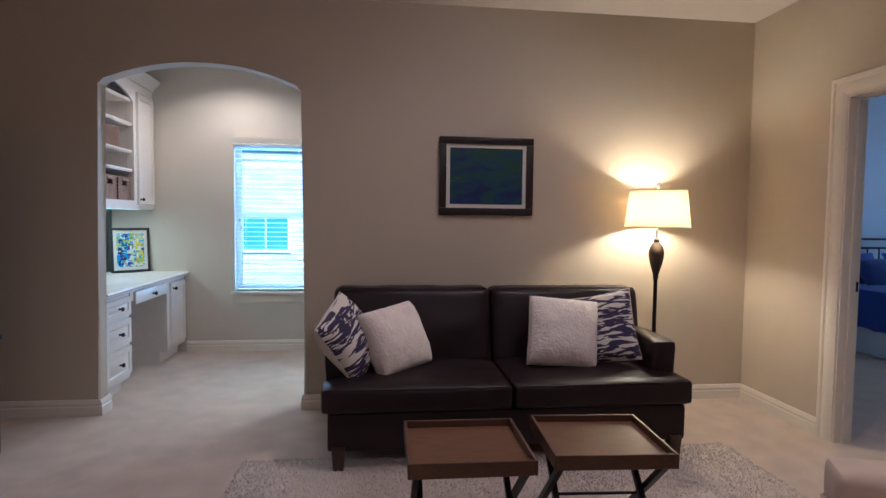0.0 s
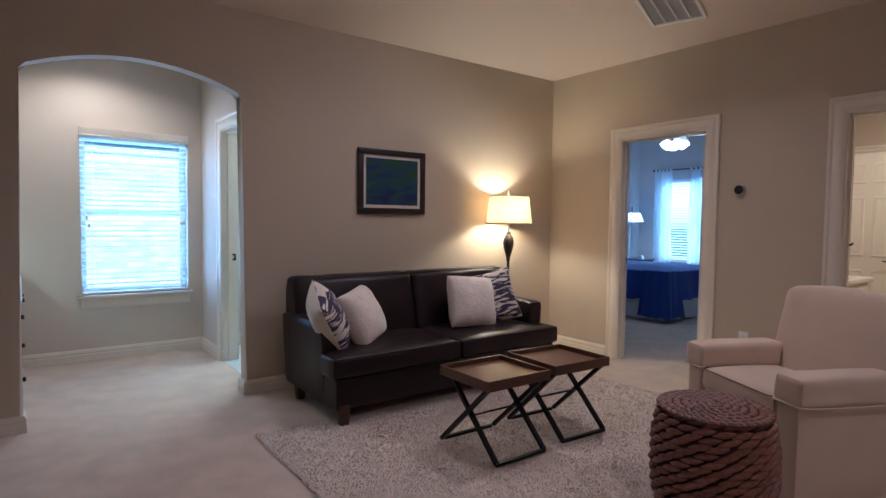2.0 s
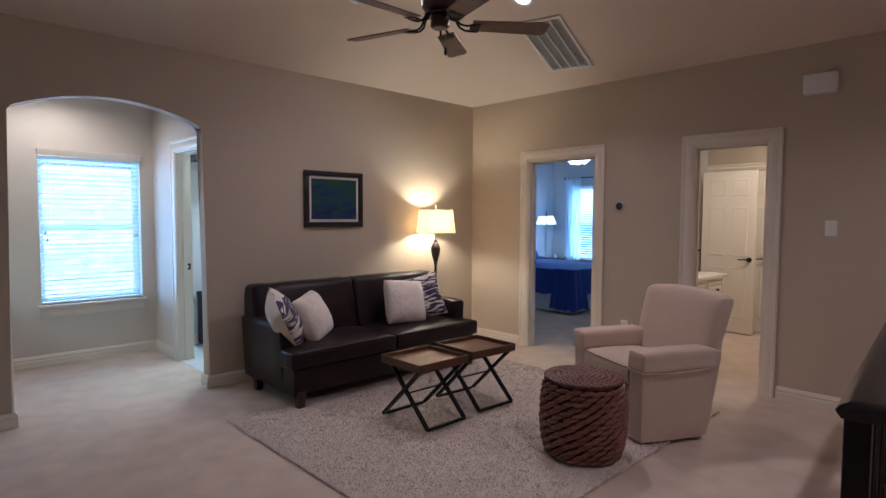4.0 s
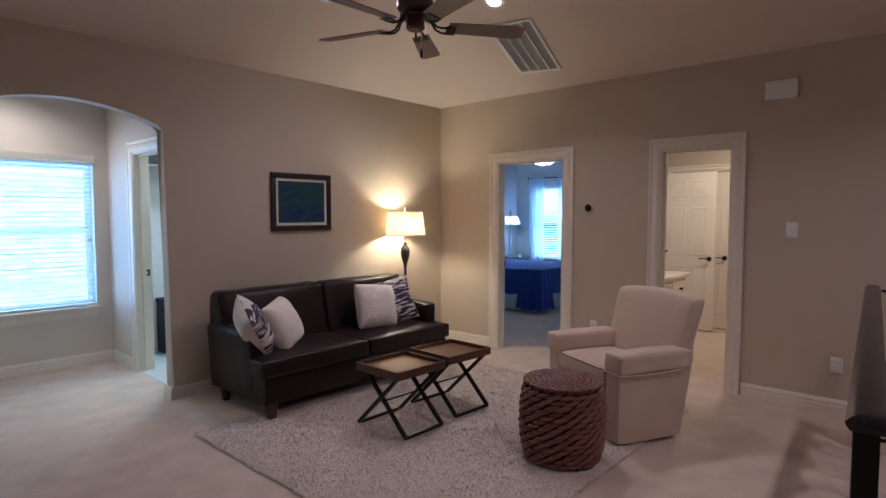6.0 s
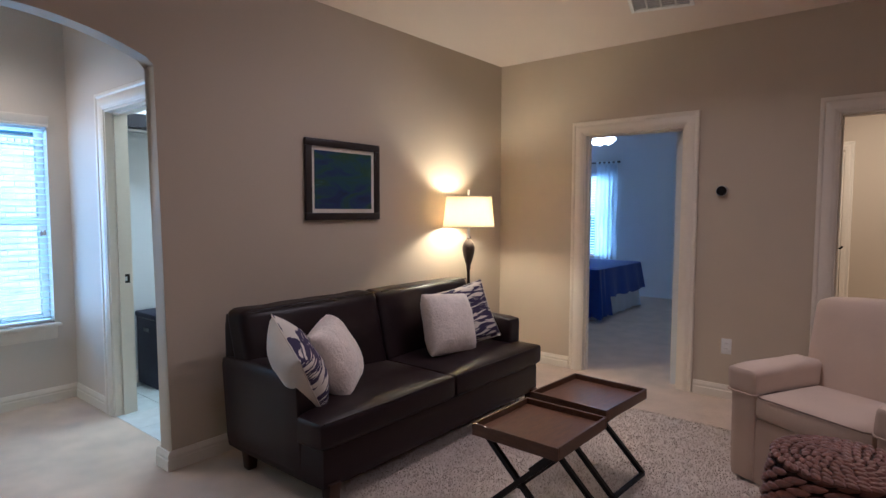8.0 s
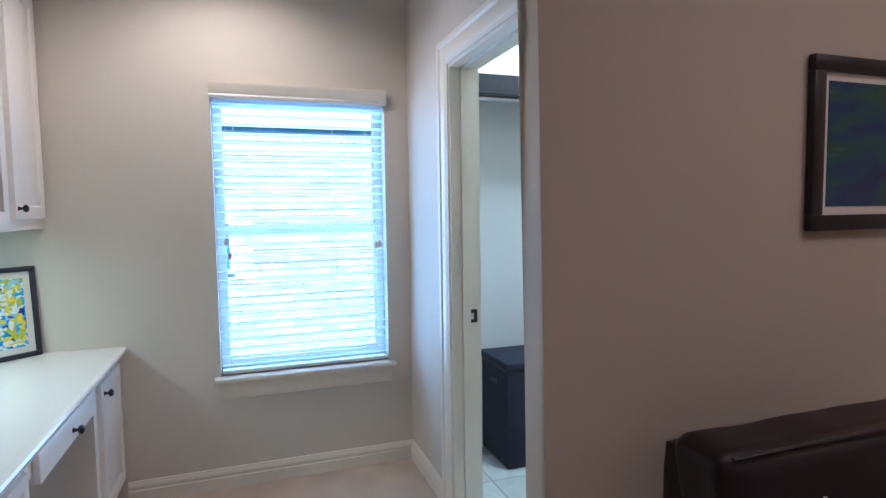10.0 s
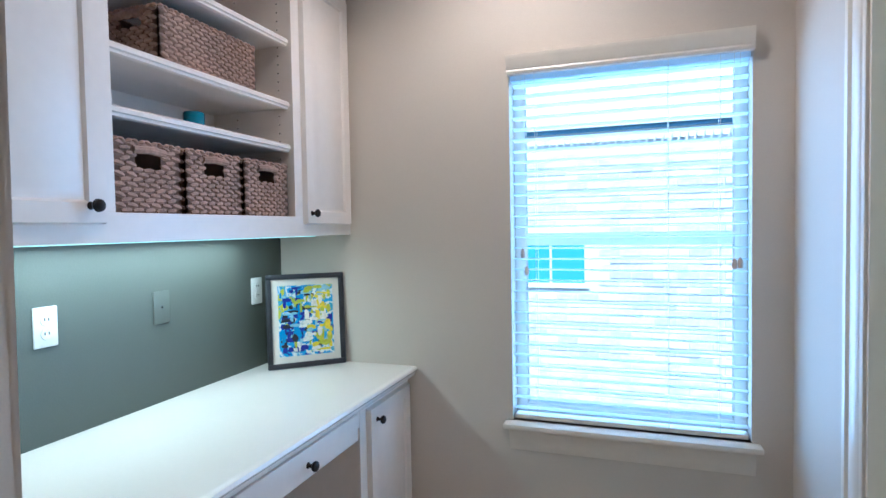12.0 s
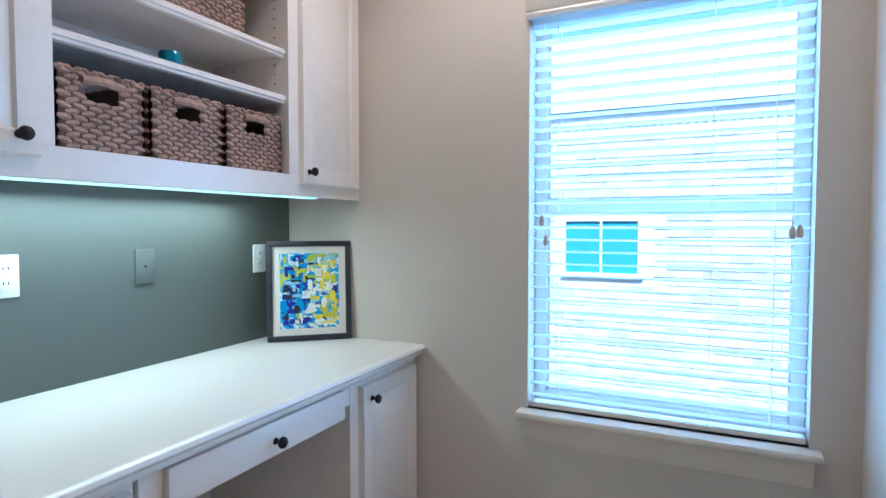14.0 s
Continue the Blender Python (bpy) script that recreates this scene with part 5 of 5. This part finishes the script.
def blinds():
    x0, x1, z0, z1 = WIN
    b = thing("window_blinds", "lowered white horizontal slat blinds in the window", "blinds", pose(0, NN + 0.035, 0))
    crown = [(0, 0), (0.026, 0), (0.030, 0.010), (0.027, 0.018), (0.032, 0.024), (0.034, 0.046), (0.040, 0.056), (0.042, 0.074), (0, 0.074)]
    part("valance", moulding((x0 - 0.004, -0.037, z1 - 0.033), (x1 + 0.004, -0.037, z1 - 0.033), (0, -1, 0), crown), TRIM, b, "cream moulded valance")
    part("headrail", boxes((x0 + 0.004, x1 - 0.004, -0.024, 0.024, z1 - 0.05, z1 - 0.004)), SLAT, b)
    slat = bmesh.new()
    n = 5
    L = (x1 - x0) / 2 - 0.006
    top = [[slat.verts.new((x, 0.025 * (2 * i / n - 1), 0.0035 * (1 - (2 * i / n - 1) ** 2) + dz)) for i in range(n + 1)] for x, dz in ((-L, 0), (L, 0), (-L, -0.0025), (L, -0.0025))]
    for i in range(n):
        slat.faces.new((top[0][i], top[1][i], top[1][i + 1], top[0][i + 1]))
        slat.faces.new((top[2][i], top[2][i + 1], top[3][i + 1], top[3][i]))
    for i in (0, n):
        slat.faces.new((top[0][i], top[1][i], top[3][i], top[2][i]))
    me = mesh_of("slat", slat, SLAT)
    count = 31
    za, zb = z0 + 0.045, z1 - 0.065
    for k in range(count):
        part("slat", me, SLAT, b, m=pose((x0 + x1) / 2, 0, za + (zb - za) * k / (count - 1), -5 + random.uniform(-1, 1), random.uniform(-0.12, 0.12), 0))
    part("bottom_rail", boxes((x0 + 0.006, x1 - 0.006, -0.024, 0.024, z0 + 0.003, z0 + 0.022), r=0.003, seg=1), TRIM, b)
    for x in (x0 + 0.10, (x0 + x1) / 2 + 0.16, x1 - 0.10):
        for y in (-0.026, 0.026):
            part("ladder_cord", tube([(x, y, z0 + 0.02), (x, y, z1 - 0.03)], 0.0012, 5), TRIM, b)
    for x, z in ((x0 + 0.048, 1.257), (x0 + 0.063, 1.187), (x1 - 0.037, 1.222), (x1 - 0.056, 1.219)):
        part("pull_cord", tube([(x, -0.032, z), (x, -0.030, z1 - 0.03)], 0.001, 5), TRIM, b)
        part("tassel", lathe([(0.002, 0.02), (0.007, 0.012), (0.010, -0.006), (0.007, -0.018), (0, -0.020)], 12, (x, -0.032, z)), LINEN, b, "small wooden cord tassel")


blinds()
c = thing("recessed_light", "lit recessed ceiling light with white trim ring, real or added", "ceiling light", pose(-1.15, 5.19, 2.75), "recessed ceiling lights")
part("trim_ring", lathe([(0.062, 0.004), (0.062, -0.004), (0.085, -0.008), (0.092, -0.004), (0.092, 0.0)], 28), PLASTIC, c)
part("lens", lathe([(0, -0.003), (0.061, -0.003), (0.061, -0.001), (0, -0.001)], 28), BULB, c, "glowing lens")

# strike plates on the linings
for name, m in (("strike_plate", pose(NE + 0.085, CD[1] - 0.019, 0.925)), ("strike_plate", pose(EX + 0.075, D1[1] - 0.019, 0.925))):
    s = thing(name, "dark bronze strike plate on the door lining", "strike plate", m)
    part("plate", boxes((-0.022, 0.030, -0.004, 0, -0.030, 0.030), r=0.002, seg=1), BRONZE, s)
    part("hole", boxes((-0.008, 0.012, -0.0048, -0.004, -0.014, 0.014)), STEEL, s)

# ---------- closet ----------
s = thing("closet_shelf", "dark closet shelf board with a steel hanging rod", "shelf", pose(0, 0, 1.990))
part("board", boxes((CX0 + 0.002, CX1 - 0.002, NN - 0.32, NN - 0.001, 0.075, 0.095)), DARKSHELF, s)
part("front_board", boxes((CX0 + 0.002, CX1 - 0.002, NN - 0.34, NN - 0.32, 0.0, 0.098)), DARKSHELF, s)
part("rod", tube([(CX0 + 0.002, NN - 0.29, -0.016), (CX1 - 0.002, NN - 0.29, -0.016)], 0.016, 12), STEEL, s, "steel hanging rod")
plate("light_switch", "white rocker light switch plate in the closet", pose(0.584, NN, 1.100), kind="switch")


def hamper():
    h = thing("hamper", "dark navy cloth storage hamper with a lid", "hamper", pose(0.385, 5.585, 0))
    part("body", boxes((-0.185, 0.185, -0.17, 0.178, 0.006, 0.545), r=0.01), NAVY, h)
    part("lid", boxes((-0.192, 0.192, -0.177, 0.184, 0.545, 0.585), r=0.008), NAVY, h)
    part("lid_seam", boxes((-0.188, 0.188, -0.173, 0.181, 0.540, 0.546)), BLACK, h)
    part("handle_slot", boxes((-0.188, -0.184, -0.05, 0.05, 0.44, 0.47)), BLACK, h)


hamper()
tile = mesh_of("tile", boxes((-0.148, 0.148, -0.148, 0.148, 0, 0.010), r=0.002, seg=1), MARBLE)
for i in range(6):
    for k in range(5):
        part("tile", tile, MARBLE, closet_floor, m=pose(CX0 + 0.02 + 0.3 * i, Y0 + 0.16 + 0.3 * k, -0.006))

# ---------- bedroom ----------
def bed():
    b = thing("bed", "made bed with royal blue quilt and white skirt", "bed", pose(5.69, 4.99, 0))
    part("mattress", soft_box(-0.77, 0.77, -0.98, 1.0, 0.30, 0.62, 0.06, 0, 6), SKIRT, b)
    part("box_base", boxes((-0.75, 0.75, -0.96, 0.98, 0.10, 0.30)), SKIRT, b)

    def drape(w, l0, l1, zt, zb, flare, scallop, n=90):
        bm = bmesh.new()
        pts = []
        for k in range(n):
            q = k / n
            per = q * (4 * w + 2 * (l1 - l0))
            side = [(-w, l0), (w, l0), (w, l1), (-w, l1), (-w, l0)]
            for (ax, ay), (cx, cy) in zip(side, side[1:]):
                d = abs(cx - ax) + abs(cy - ay)
                if per <= d:
                    pts.append((ax + (cx - ax) * per / d, ay + (cy - ay) * per / d))
                    break
                per -= d
        rows = []
        for zz, f in ((zt, -0.04), (zt - 0.012, 0.0), ((zt + zb) / 2, flare * 0.5), (zb, flare)):
            ring = []
            for k, (x, y) in enumerate(pts):
                wob = (0.022 * math.sin(k * 1.3) + 0.014 * math.sin(k * 0.47 + 1)) * (zt - zz) / (zt - zb)
                ex, ey = x / w, (y - (l0 + l1) / 2) / ((l1 - l0) / 2)
                ring.append(bm.verts.new((x + ex * (f + wob), y + ey * (f + wob), zz + (scallop * abs(math.sin(k * 0.9)) if zz == zb else 0))))
            rows.append(ring)
        for a, c in zip(rows, rows[1:]):
            for k in range(n):
                bm.faces.new((a[k], a[(k + 1) % n], c[(k + 1) % n], c[k]))
        bm.faces.new(rows[0])
        return bm
    part("bed_skirt", drape(0.76, -0.97, 0.98, 0.33, 0.015, 0.015, 0.0, 120), SKIRT, b, "white gathered bed skirt")
    part("quilt", drape(0.79, -1.0, 1.0, 0.655, 0.255, 0.05, 0.025), BLUE, b, "royal blue scalloped quilt")
    throw = drape(0.13, -0.17, 0.17, 0.668, 0.05, 0.05, 0.02, 50)
    part("throw", shifted(throw, pose(-0.722, -0.892, 0.004)), BLUE, b, "blue knitted throw over the corner")
    for sx in (-1, 1):
        part("pillow", shifted(cushion(0.66, 0.42, 0.18, 14), pose(sx * 0.38, 0.78, 0.80, -35)), BLUE, b, "royal blue pillow")
    part("sham", shifted(cushion(0.48, 0.36, 0.15, 14), pose(-0.25, 0.60, 0.78, -40)), DARKBLUE, b)
    for x in (-0.74, 0.74):
        part("headboard_post", tube([(x, 1.02, 0), (x, 1.02, 1.14)], 0.018, 10), IRON, b)
    for z in (0.74, 1.02, 1.12):
        part("headboard_rail", tube([(-0.74, 1.02, z), (0.74, 1.02, z)], 0.012, 8), IRON, b)
    for k in range(9):
        part("headboard_bar", tube([(-0.59 + 0.148 * k, 1.02, 0.74), (-0.59 + 0.148 * k, 1.02, 1.02)], 0.008, 8), IRON, b)


bed()
n = thing("nightstand", "dark wooden nightstand beside the bed", "nightstand", pose(6.84, 5.80, 0))
part("top", boxes((-0.27, 0.27, -0.24, 0.24, 0.63, 0.66), r=0.004), LEGWOOD, n)
part("body", boxes((-0.25, 0.25, -0.22, 0.24, 0.12, 0.63)), LEGWOOD, n)
for sx in (-1, 1):
    for sy in (-0.2, 0.22):
        part("leg", boxes((sx * 0.23 - 0.02, sx * 0.23 + 0.02, sy - 0.02, sy + 0.02, 0, 0.12)), LEGWOOD, n)
f = part("drawer_front", boxes((-0.23, 0.23, -0.24, -0.22, 0.40, 0.60), r=0.003, seg=1), LEGWOOD, n)
part("knob", shifted(knob_mesh(), pose(0, -0.24, 0.5, 90)), BRONZE, f)
b = thing("bedside_lamp", "lit bedside lamp with white tapered shade", "lamp", pose(6.64, 5.72, 0.66))
b.scale = (1.0, 1.0, 1.18)
part("base", lathe([(0, 0), (0.07, 0), (0.07, 0.015), (0.02, 0.03), (0, 0.03)], 20), STEEL, b)
part("stem", tube([(0, 0, 0.02), (-0.02, 0, 0.12), (-0.025, 0, 0.25), (-0.01, 0, 0.36), (0, 0, 0.64)], 0.008, 8), STEEL, b)
part("stem", tube([(0, 0, 0.10), (0.03, 0, 0.18), (0.03, 0, 0.30), (0, 0, 0.40)], 0.006, 8), STEEL, b)
part("shade", shifted(lathe([(0.24, 0.53), (0.17, 0.66), (0.168, 0.66), (0.238, 0.53), (0.24, 0.53)], 4), Matrix.Diagonal((1.0, 0.7, 1.0, 1.0)) @ pose(0, 0, 0, 0, 0, 45)), SHADE_W, b, "white tapered shade")
part("finial", lathe([(0.006, 0.62), (0.008, 0.72), (0.0, 0.76)], 10), BRONZE, b)
p = thing("telephone", "small pale telephone on the nightstand", "telephone", pose(6.70, 5.60, 0.66, 0, 0, 20))
part("cradle", boxes((-0.09, 0.09, -0.06, 0.06, 0, 0.035), r=0.008), PLASTIC, p)
part("handset", boxes((-0.10, 0.10, -0.05, -0.005, 0.035, 0.062), r=0.01), PLASTIC, p)


def bedroom_window():
    w = thing("window_2", "white bedroom window with blinds", "window")
    tagged(w, kind="structure")
    y0, y1, z0, z1 = BWIN
    for a in ((y0, y0 + 0.045, z0, z1), (y1 - 0.045, y1, z0, z1), (y0 + 0.045, y1 - 0.045, z0, z0 + 0.05), (y0 + 0.045, y1 - 0.045, z1 - 0.05, z1), (y0 + 0.045, y1 - 0.045, 1.30, 1.34)):
        part("window_frame", boxes((BX + 0.07, BX + 0.11, *a)), TRIM, w)
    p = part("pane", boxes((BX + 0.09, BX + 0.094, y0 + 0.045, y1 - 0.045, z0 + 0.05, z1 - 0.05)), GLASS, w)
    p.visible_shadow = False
    part("window_sill", boxes((BX - 0.06, BX + 0.07, y0 - 0.04, y1 + 0.04, z0 - 0.022, z0), r=0.004, seg=1), TRIM, w)
    s = thing("window_blinds", "white slat blinds in the bedroom window", "blinds", pose(BX + 0.035, 0, 0))
    part("headrail", boxes((-0.02, 0.02, y0 + 0.005, y1 - 0.005, z1 - 0.045, z1 - 0.002)), SLAT, s)
    me = mesh_of("slat", boxes((-0.024, 0.024, y0 + 0.008, y1 - 0.008, -0.0015, 0.0015)), SLAT)
    for k in range(30):
        part("slat", me, SLAT, s, m=pose(0, 0, z0 + 0.03 + (z1 - z0 - 0.09) * k / 29, 0, -12, 0))
    r = thing("curtain_rod", "black curtain rod with round finials", "curtain rod", pose(BX - 0.08, 0, 2.185))
    part("rod", tube([(0, 4.70, 0), (0, 5.77, 0)], 0.010, 8), IRON, r)
    for y in (4.70, 5.77):
        part("finial", lathe([(0, -0.022), (0.016, -0.014), (0.022, 0), (0.016, 0.014), (0, 0.022)], 12, (0, y, 0)), IRON, r)
    for y in (4.78, 5.70):
        part("bracket", boxes((0, 0.08, y - 0.006, y + 0.006, -0.012, 0.012)), IRON, r)
    for a, b in ((4.72, 5.10), (5.41, 5.75)):
        c = thing("curtain", "sheer white tab-top curtain panel", "curtain", pose(BX - 0.08, 0, 0), "bedroom curtains")
        bm = bmesh.new()
        rows, cols = 8, 60
        grid = [[bm.verts.new((0.03 * math.sin(q * (b - a) / 0.075 * 6.283 / cols + 0.4 * math.sin(r_)), a + (b - a) * q / cols + 0.012 * math.sin(r_ * 1.7 + q * 0.3), 0.03 + 2.125 * r_ / rows)) for q in range(cols + 1)] for r_ in range(rows + 1)]
        for g0, g1 in zip(grid, grid[1:]):
            for q in range(cols):
                bm.faces.new((g0[q], g0[q + 1], g1[q + 1], g1[q]))
        part("cloth", bm, CURTAIN, c)
        for q in range(5):
            y = a + 0.03 + (b - a - 0.06) * q / 4
            part("tab", boxes((-0.014, -0.011, y - 0.02, y + 0.02, 2.135, 2.200), (0.011, 0.014, y - 0.02, y + 0.02, 2.135, 2.200), (-0.014, 0.014, y - 0.02, y + 0.02, 2.196, 2.199)), CURTAIN, c)


bedroom_window()


def bedroom_fan():
    f = thing("ceiling_fan", "white bedroom ceiling fan with lit glass globes", "ceiling fan", pose(5.03, 4.00, -0.185, 0, 0, 0))
    part("canopy", lathe([(0, 3.01), (0.07, 3.01), (0.06, 2.96), (0.015, 2.95)], 20), PLASTIC, f)
    part("downrod", lathe([(0.012, 2.62), (0.012, 2.96)], 10), PLASTIC, f)
    part("motor_housing", lathe([(0.015, 2.66), (0.10, 2.65), (0.115, 2.60), (0.09, 2.56), (0.05, 2.54), (0.05, 2.49), (0, 2.48)], 24), FANBROWN, f, "bronze motor housing")
    for k in range(5):
        part("blade", shifted(prism([(0.10, -0.05), (0.60, -0.065), (0.64, 0), (0.60, 0.065), (0.10, 0.05)], 0.008), pose(0, 0, 2.575, 0, 0, 20 + 72 * k) @ pose(0, 0, 0, 80, 0, 0)), PLASTIC, f)
    for k in range(4):
        a = pose(0, 0, 2.50, 0, 0, 45 + 90 * k)
        part("globe", shifted(lathe([(0.022, 0.0), (0.05, -0.03), (0.065, -0.07), (0.06, -0.10), (0.0, -0.105)], 18), a @ pose(0.07, 0, 0.0, 0, -38, 0)), GLOBE, f, "lit frosted glass globe")


bedroom_fan()

# ---------- hall ----------
v = thing("vanity", "white vanity cabinet with a pale counter", "vanity", pose(0, 0, 0))
part("body", boxes((2.93, 4.33, 1.69, 2.36, 0.10, 0.78)), WHITE, v)
part("plinth", boxes((2.93, 4.31, 1.75, 2.36, 0.0, 0.10)), WHITE, v)
part("counter", boxes((2.92, 4.367, 1.66, 2.36, 0.78, 0.82), r=0.006), TOPWHITE, v)
part("backsplash", boxes((2.92, 4.367, 2.345, 2.36, 0.82, 0.91)), TOPWHITE, v)
for x0, x1 in ((2.98, 3.41), (3.43, 3.86), (3.88, 4.30)):
    for z0, z1 in ((0.58, 0.75), (0.13, 0.56)):
        f = part("drawer_front", shifted(panel_front(0, x0, x1, z0, z1, 0.018, 1, 0.03), Matrix(((0, 1, 0, 0), (-1, 0, 0, 1.69), (0, 0, 1, 0), (0, 0, 0, 1)))), WHITE, v)
        part("knob", shifted(knob_mesh(), pose((x0 + x1) / 2, 1.672, (z0 + z1) / 2, 90)), BRONZE, f)


def six_panel_door(name, label, m, lever_side, width=0.72):
    """Door leaf in the local yz plane facing -x."""
    d = tagged(thing(name, label, "door", m), kind="structure")
    W, H = width, 2.0
    part("leaf", boxes((0, 0.034, 0, W, 0.012, H), r=0.002, seg=1), TRIM, d)
    for y0, y1 in ((W * 0.14, W * 0.44), (W * 0.56, W * 0.86)):
        for z0, z1 in ((0.20, 0.82), (0.96, 1.56), (1.70, 1.90)):
            part("panel", panel_front(0, y0, y1, z0, z1, 0.006, -1, 0.012), TRIM, d)
    y = 0.06 if lever_side < 0 else W - 0.06
    part("rose", shifted(lathe([(0, 0), (0.030, 0), (0.028, 0.010), (0.012, 0.014), (0.010, 0.045), (0, 0.045)], 20), pose(0, y, 0.92, 0, -90, 0)), BRONZE, d, "dark round lever rose")
    s = -lever_side
    part("lever", tube([(-0.042, y, 0.92), (-0.046, y + s * 0.04, 0.926), (-0.046, y + s * 0.08, 0.918), (-0.046, y + s * 0.115, 0.924)], [0.009, 0.008, 0.007, 0.006], 8), BRONZE, d, "dark curved lever")
    return d


six_panel_door("door_1", "white six-panel door standing open in the hall", pose(5.215, 1.655, 0, 0, 0, -3), -1, 0.64)
six_panel_door("door_2", "closed cream six-panel door at the hall end", pose(5.515, 1.56, 0), -1)
casing("casing_4", "x", HX, 1.555, 2.285, 2.030, -1, 0.08)
h = thing("wall_hook", "small dark hook on the hall door frame", "hook", pose(2.86, 1.389, 1.14))
part("hook", tube([(0, 0.004, 0), (0, -0.02, 0.0), (0, -0.03, 0.015)], 0.006, 8), BRONZE, h)

# ---------- outside ----------
tagged(part("ground", boxes((-400, 400, 5.9, 800, -3.1, -3.0)), GRASS), "lawn below the windows", "ground", kind="structure")


def neighbour():
    h = thing("neighbour_house", "pale brick neighbouring house with a dark eave", "house", pose(-1.4, 9.4, 0))
    w = part("wall", boxes((-7, 7, 0.008, 0.3, -3.0, 2.30)), MORTAR, h)
    part("eave", boxes((-7.2, 7.2, -0.03, 0.3, 2.30, 2.335)), ROOF, h, "dark eave board")
    part("gutter", boxes((-7.2, 7.2, -0.07, 0.0, 2.335, 2.43)), TRIM, h, "white gutter")
    part("roof", shifted(prism([(0.35, 2.36), (-0.02, 2.44), (5, 4.7), (5, 2.36)], 14.4), Matrix(((0, 1, 0, -7.2), (1, 0, 0, 0), (0, 0, 1, 0), (0, 0, 0, 1)))), PALEROOF, h, "pale shingled roof")
    wx0, wx1, wz0, wz1 = -0.54, 0.14, 0.78, 1.28
    win = part("window", boxes((wx0, wx1, -0.005, 0.02, wz0, wz1)), SKYGLASS, h)
    for a in ((wx0 - 0.05, wx0, wz0 - 0.05, wz1 + 0.05), (wx1, wx1 + 0.05, wz0 - 0.05, wz1 + 0.05), (wx0, wx1, wz0 - 0.05, wz0), (wx0, wx1, wz1, wz1 + 0.05), ((wx0 + wx1) / 2 - 0.010, (wx0 + wx1) / 2 + 0.010, wz0, wz1)):
        part("frame", boxes((a[0], a[1], -0.03, 0.02, a[2], a[3])), TRIM, win)
    me = mesh_of("brick", boxes((-0.097, 0.097, 0, 0.05, -0.029, 0.029)), BRICK, flat=True)
    rest = bmesh.new()
    done = 0
    for i in range(68):
        z = -2.96 + 0.075 * i
        for k in range(66):
            x = -6.9 + 0.208 * k + (0.104 if i % 2 else 0)
            if wx0 - 0.16 < x < wx1 + 0.16 and wz0 - 0.09 < z < wz1 + 0.09:
                continue
            if -1.2 < x < 1.5 and 0.0 < z < 2.0 and done < 290:
                part("brick", me, BRICK, w, m=pose(x, -0.004 + random.uniform(-0.004, 0.004), z))
                done += 1
            elif -3.5 < x < 3.5:
                d = random.uniform(-0.008, 0.0)
                box(rest, x - 0.097, x + 0.097, d, 0.03, z - 0.029, z + 0.029)
    tagged(part("brickwork", rest, BRICKREST, w), kind="stuff")
    dent = mesh_of("dentil", boxes((-0.024, 0.024, -0.045, 0.0, 0, 0.05)), BRICK, flat=True)
    for k in range(100):
        part("dentil", dent, BRICK, h, m=pose(-3.4 + 0.072 * k, 0.02, 2.19))


neighbour()
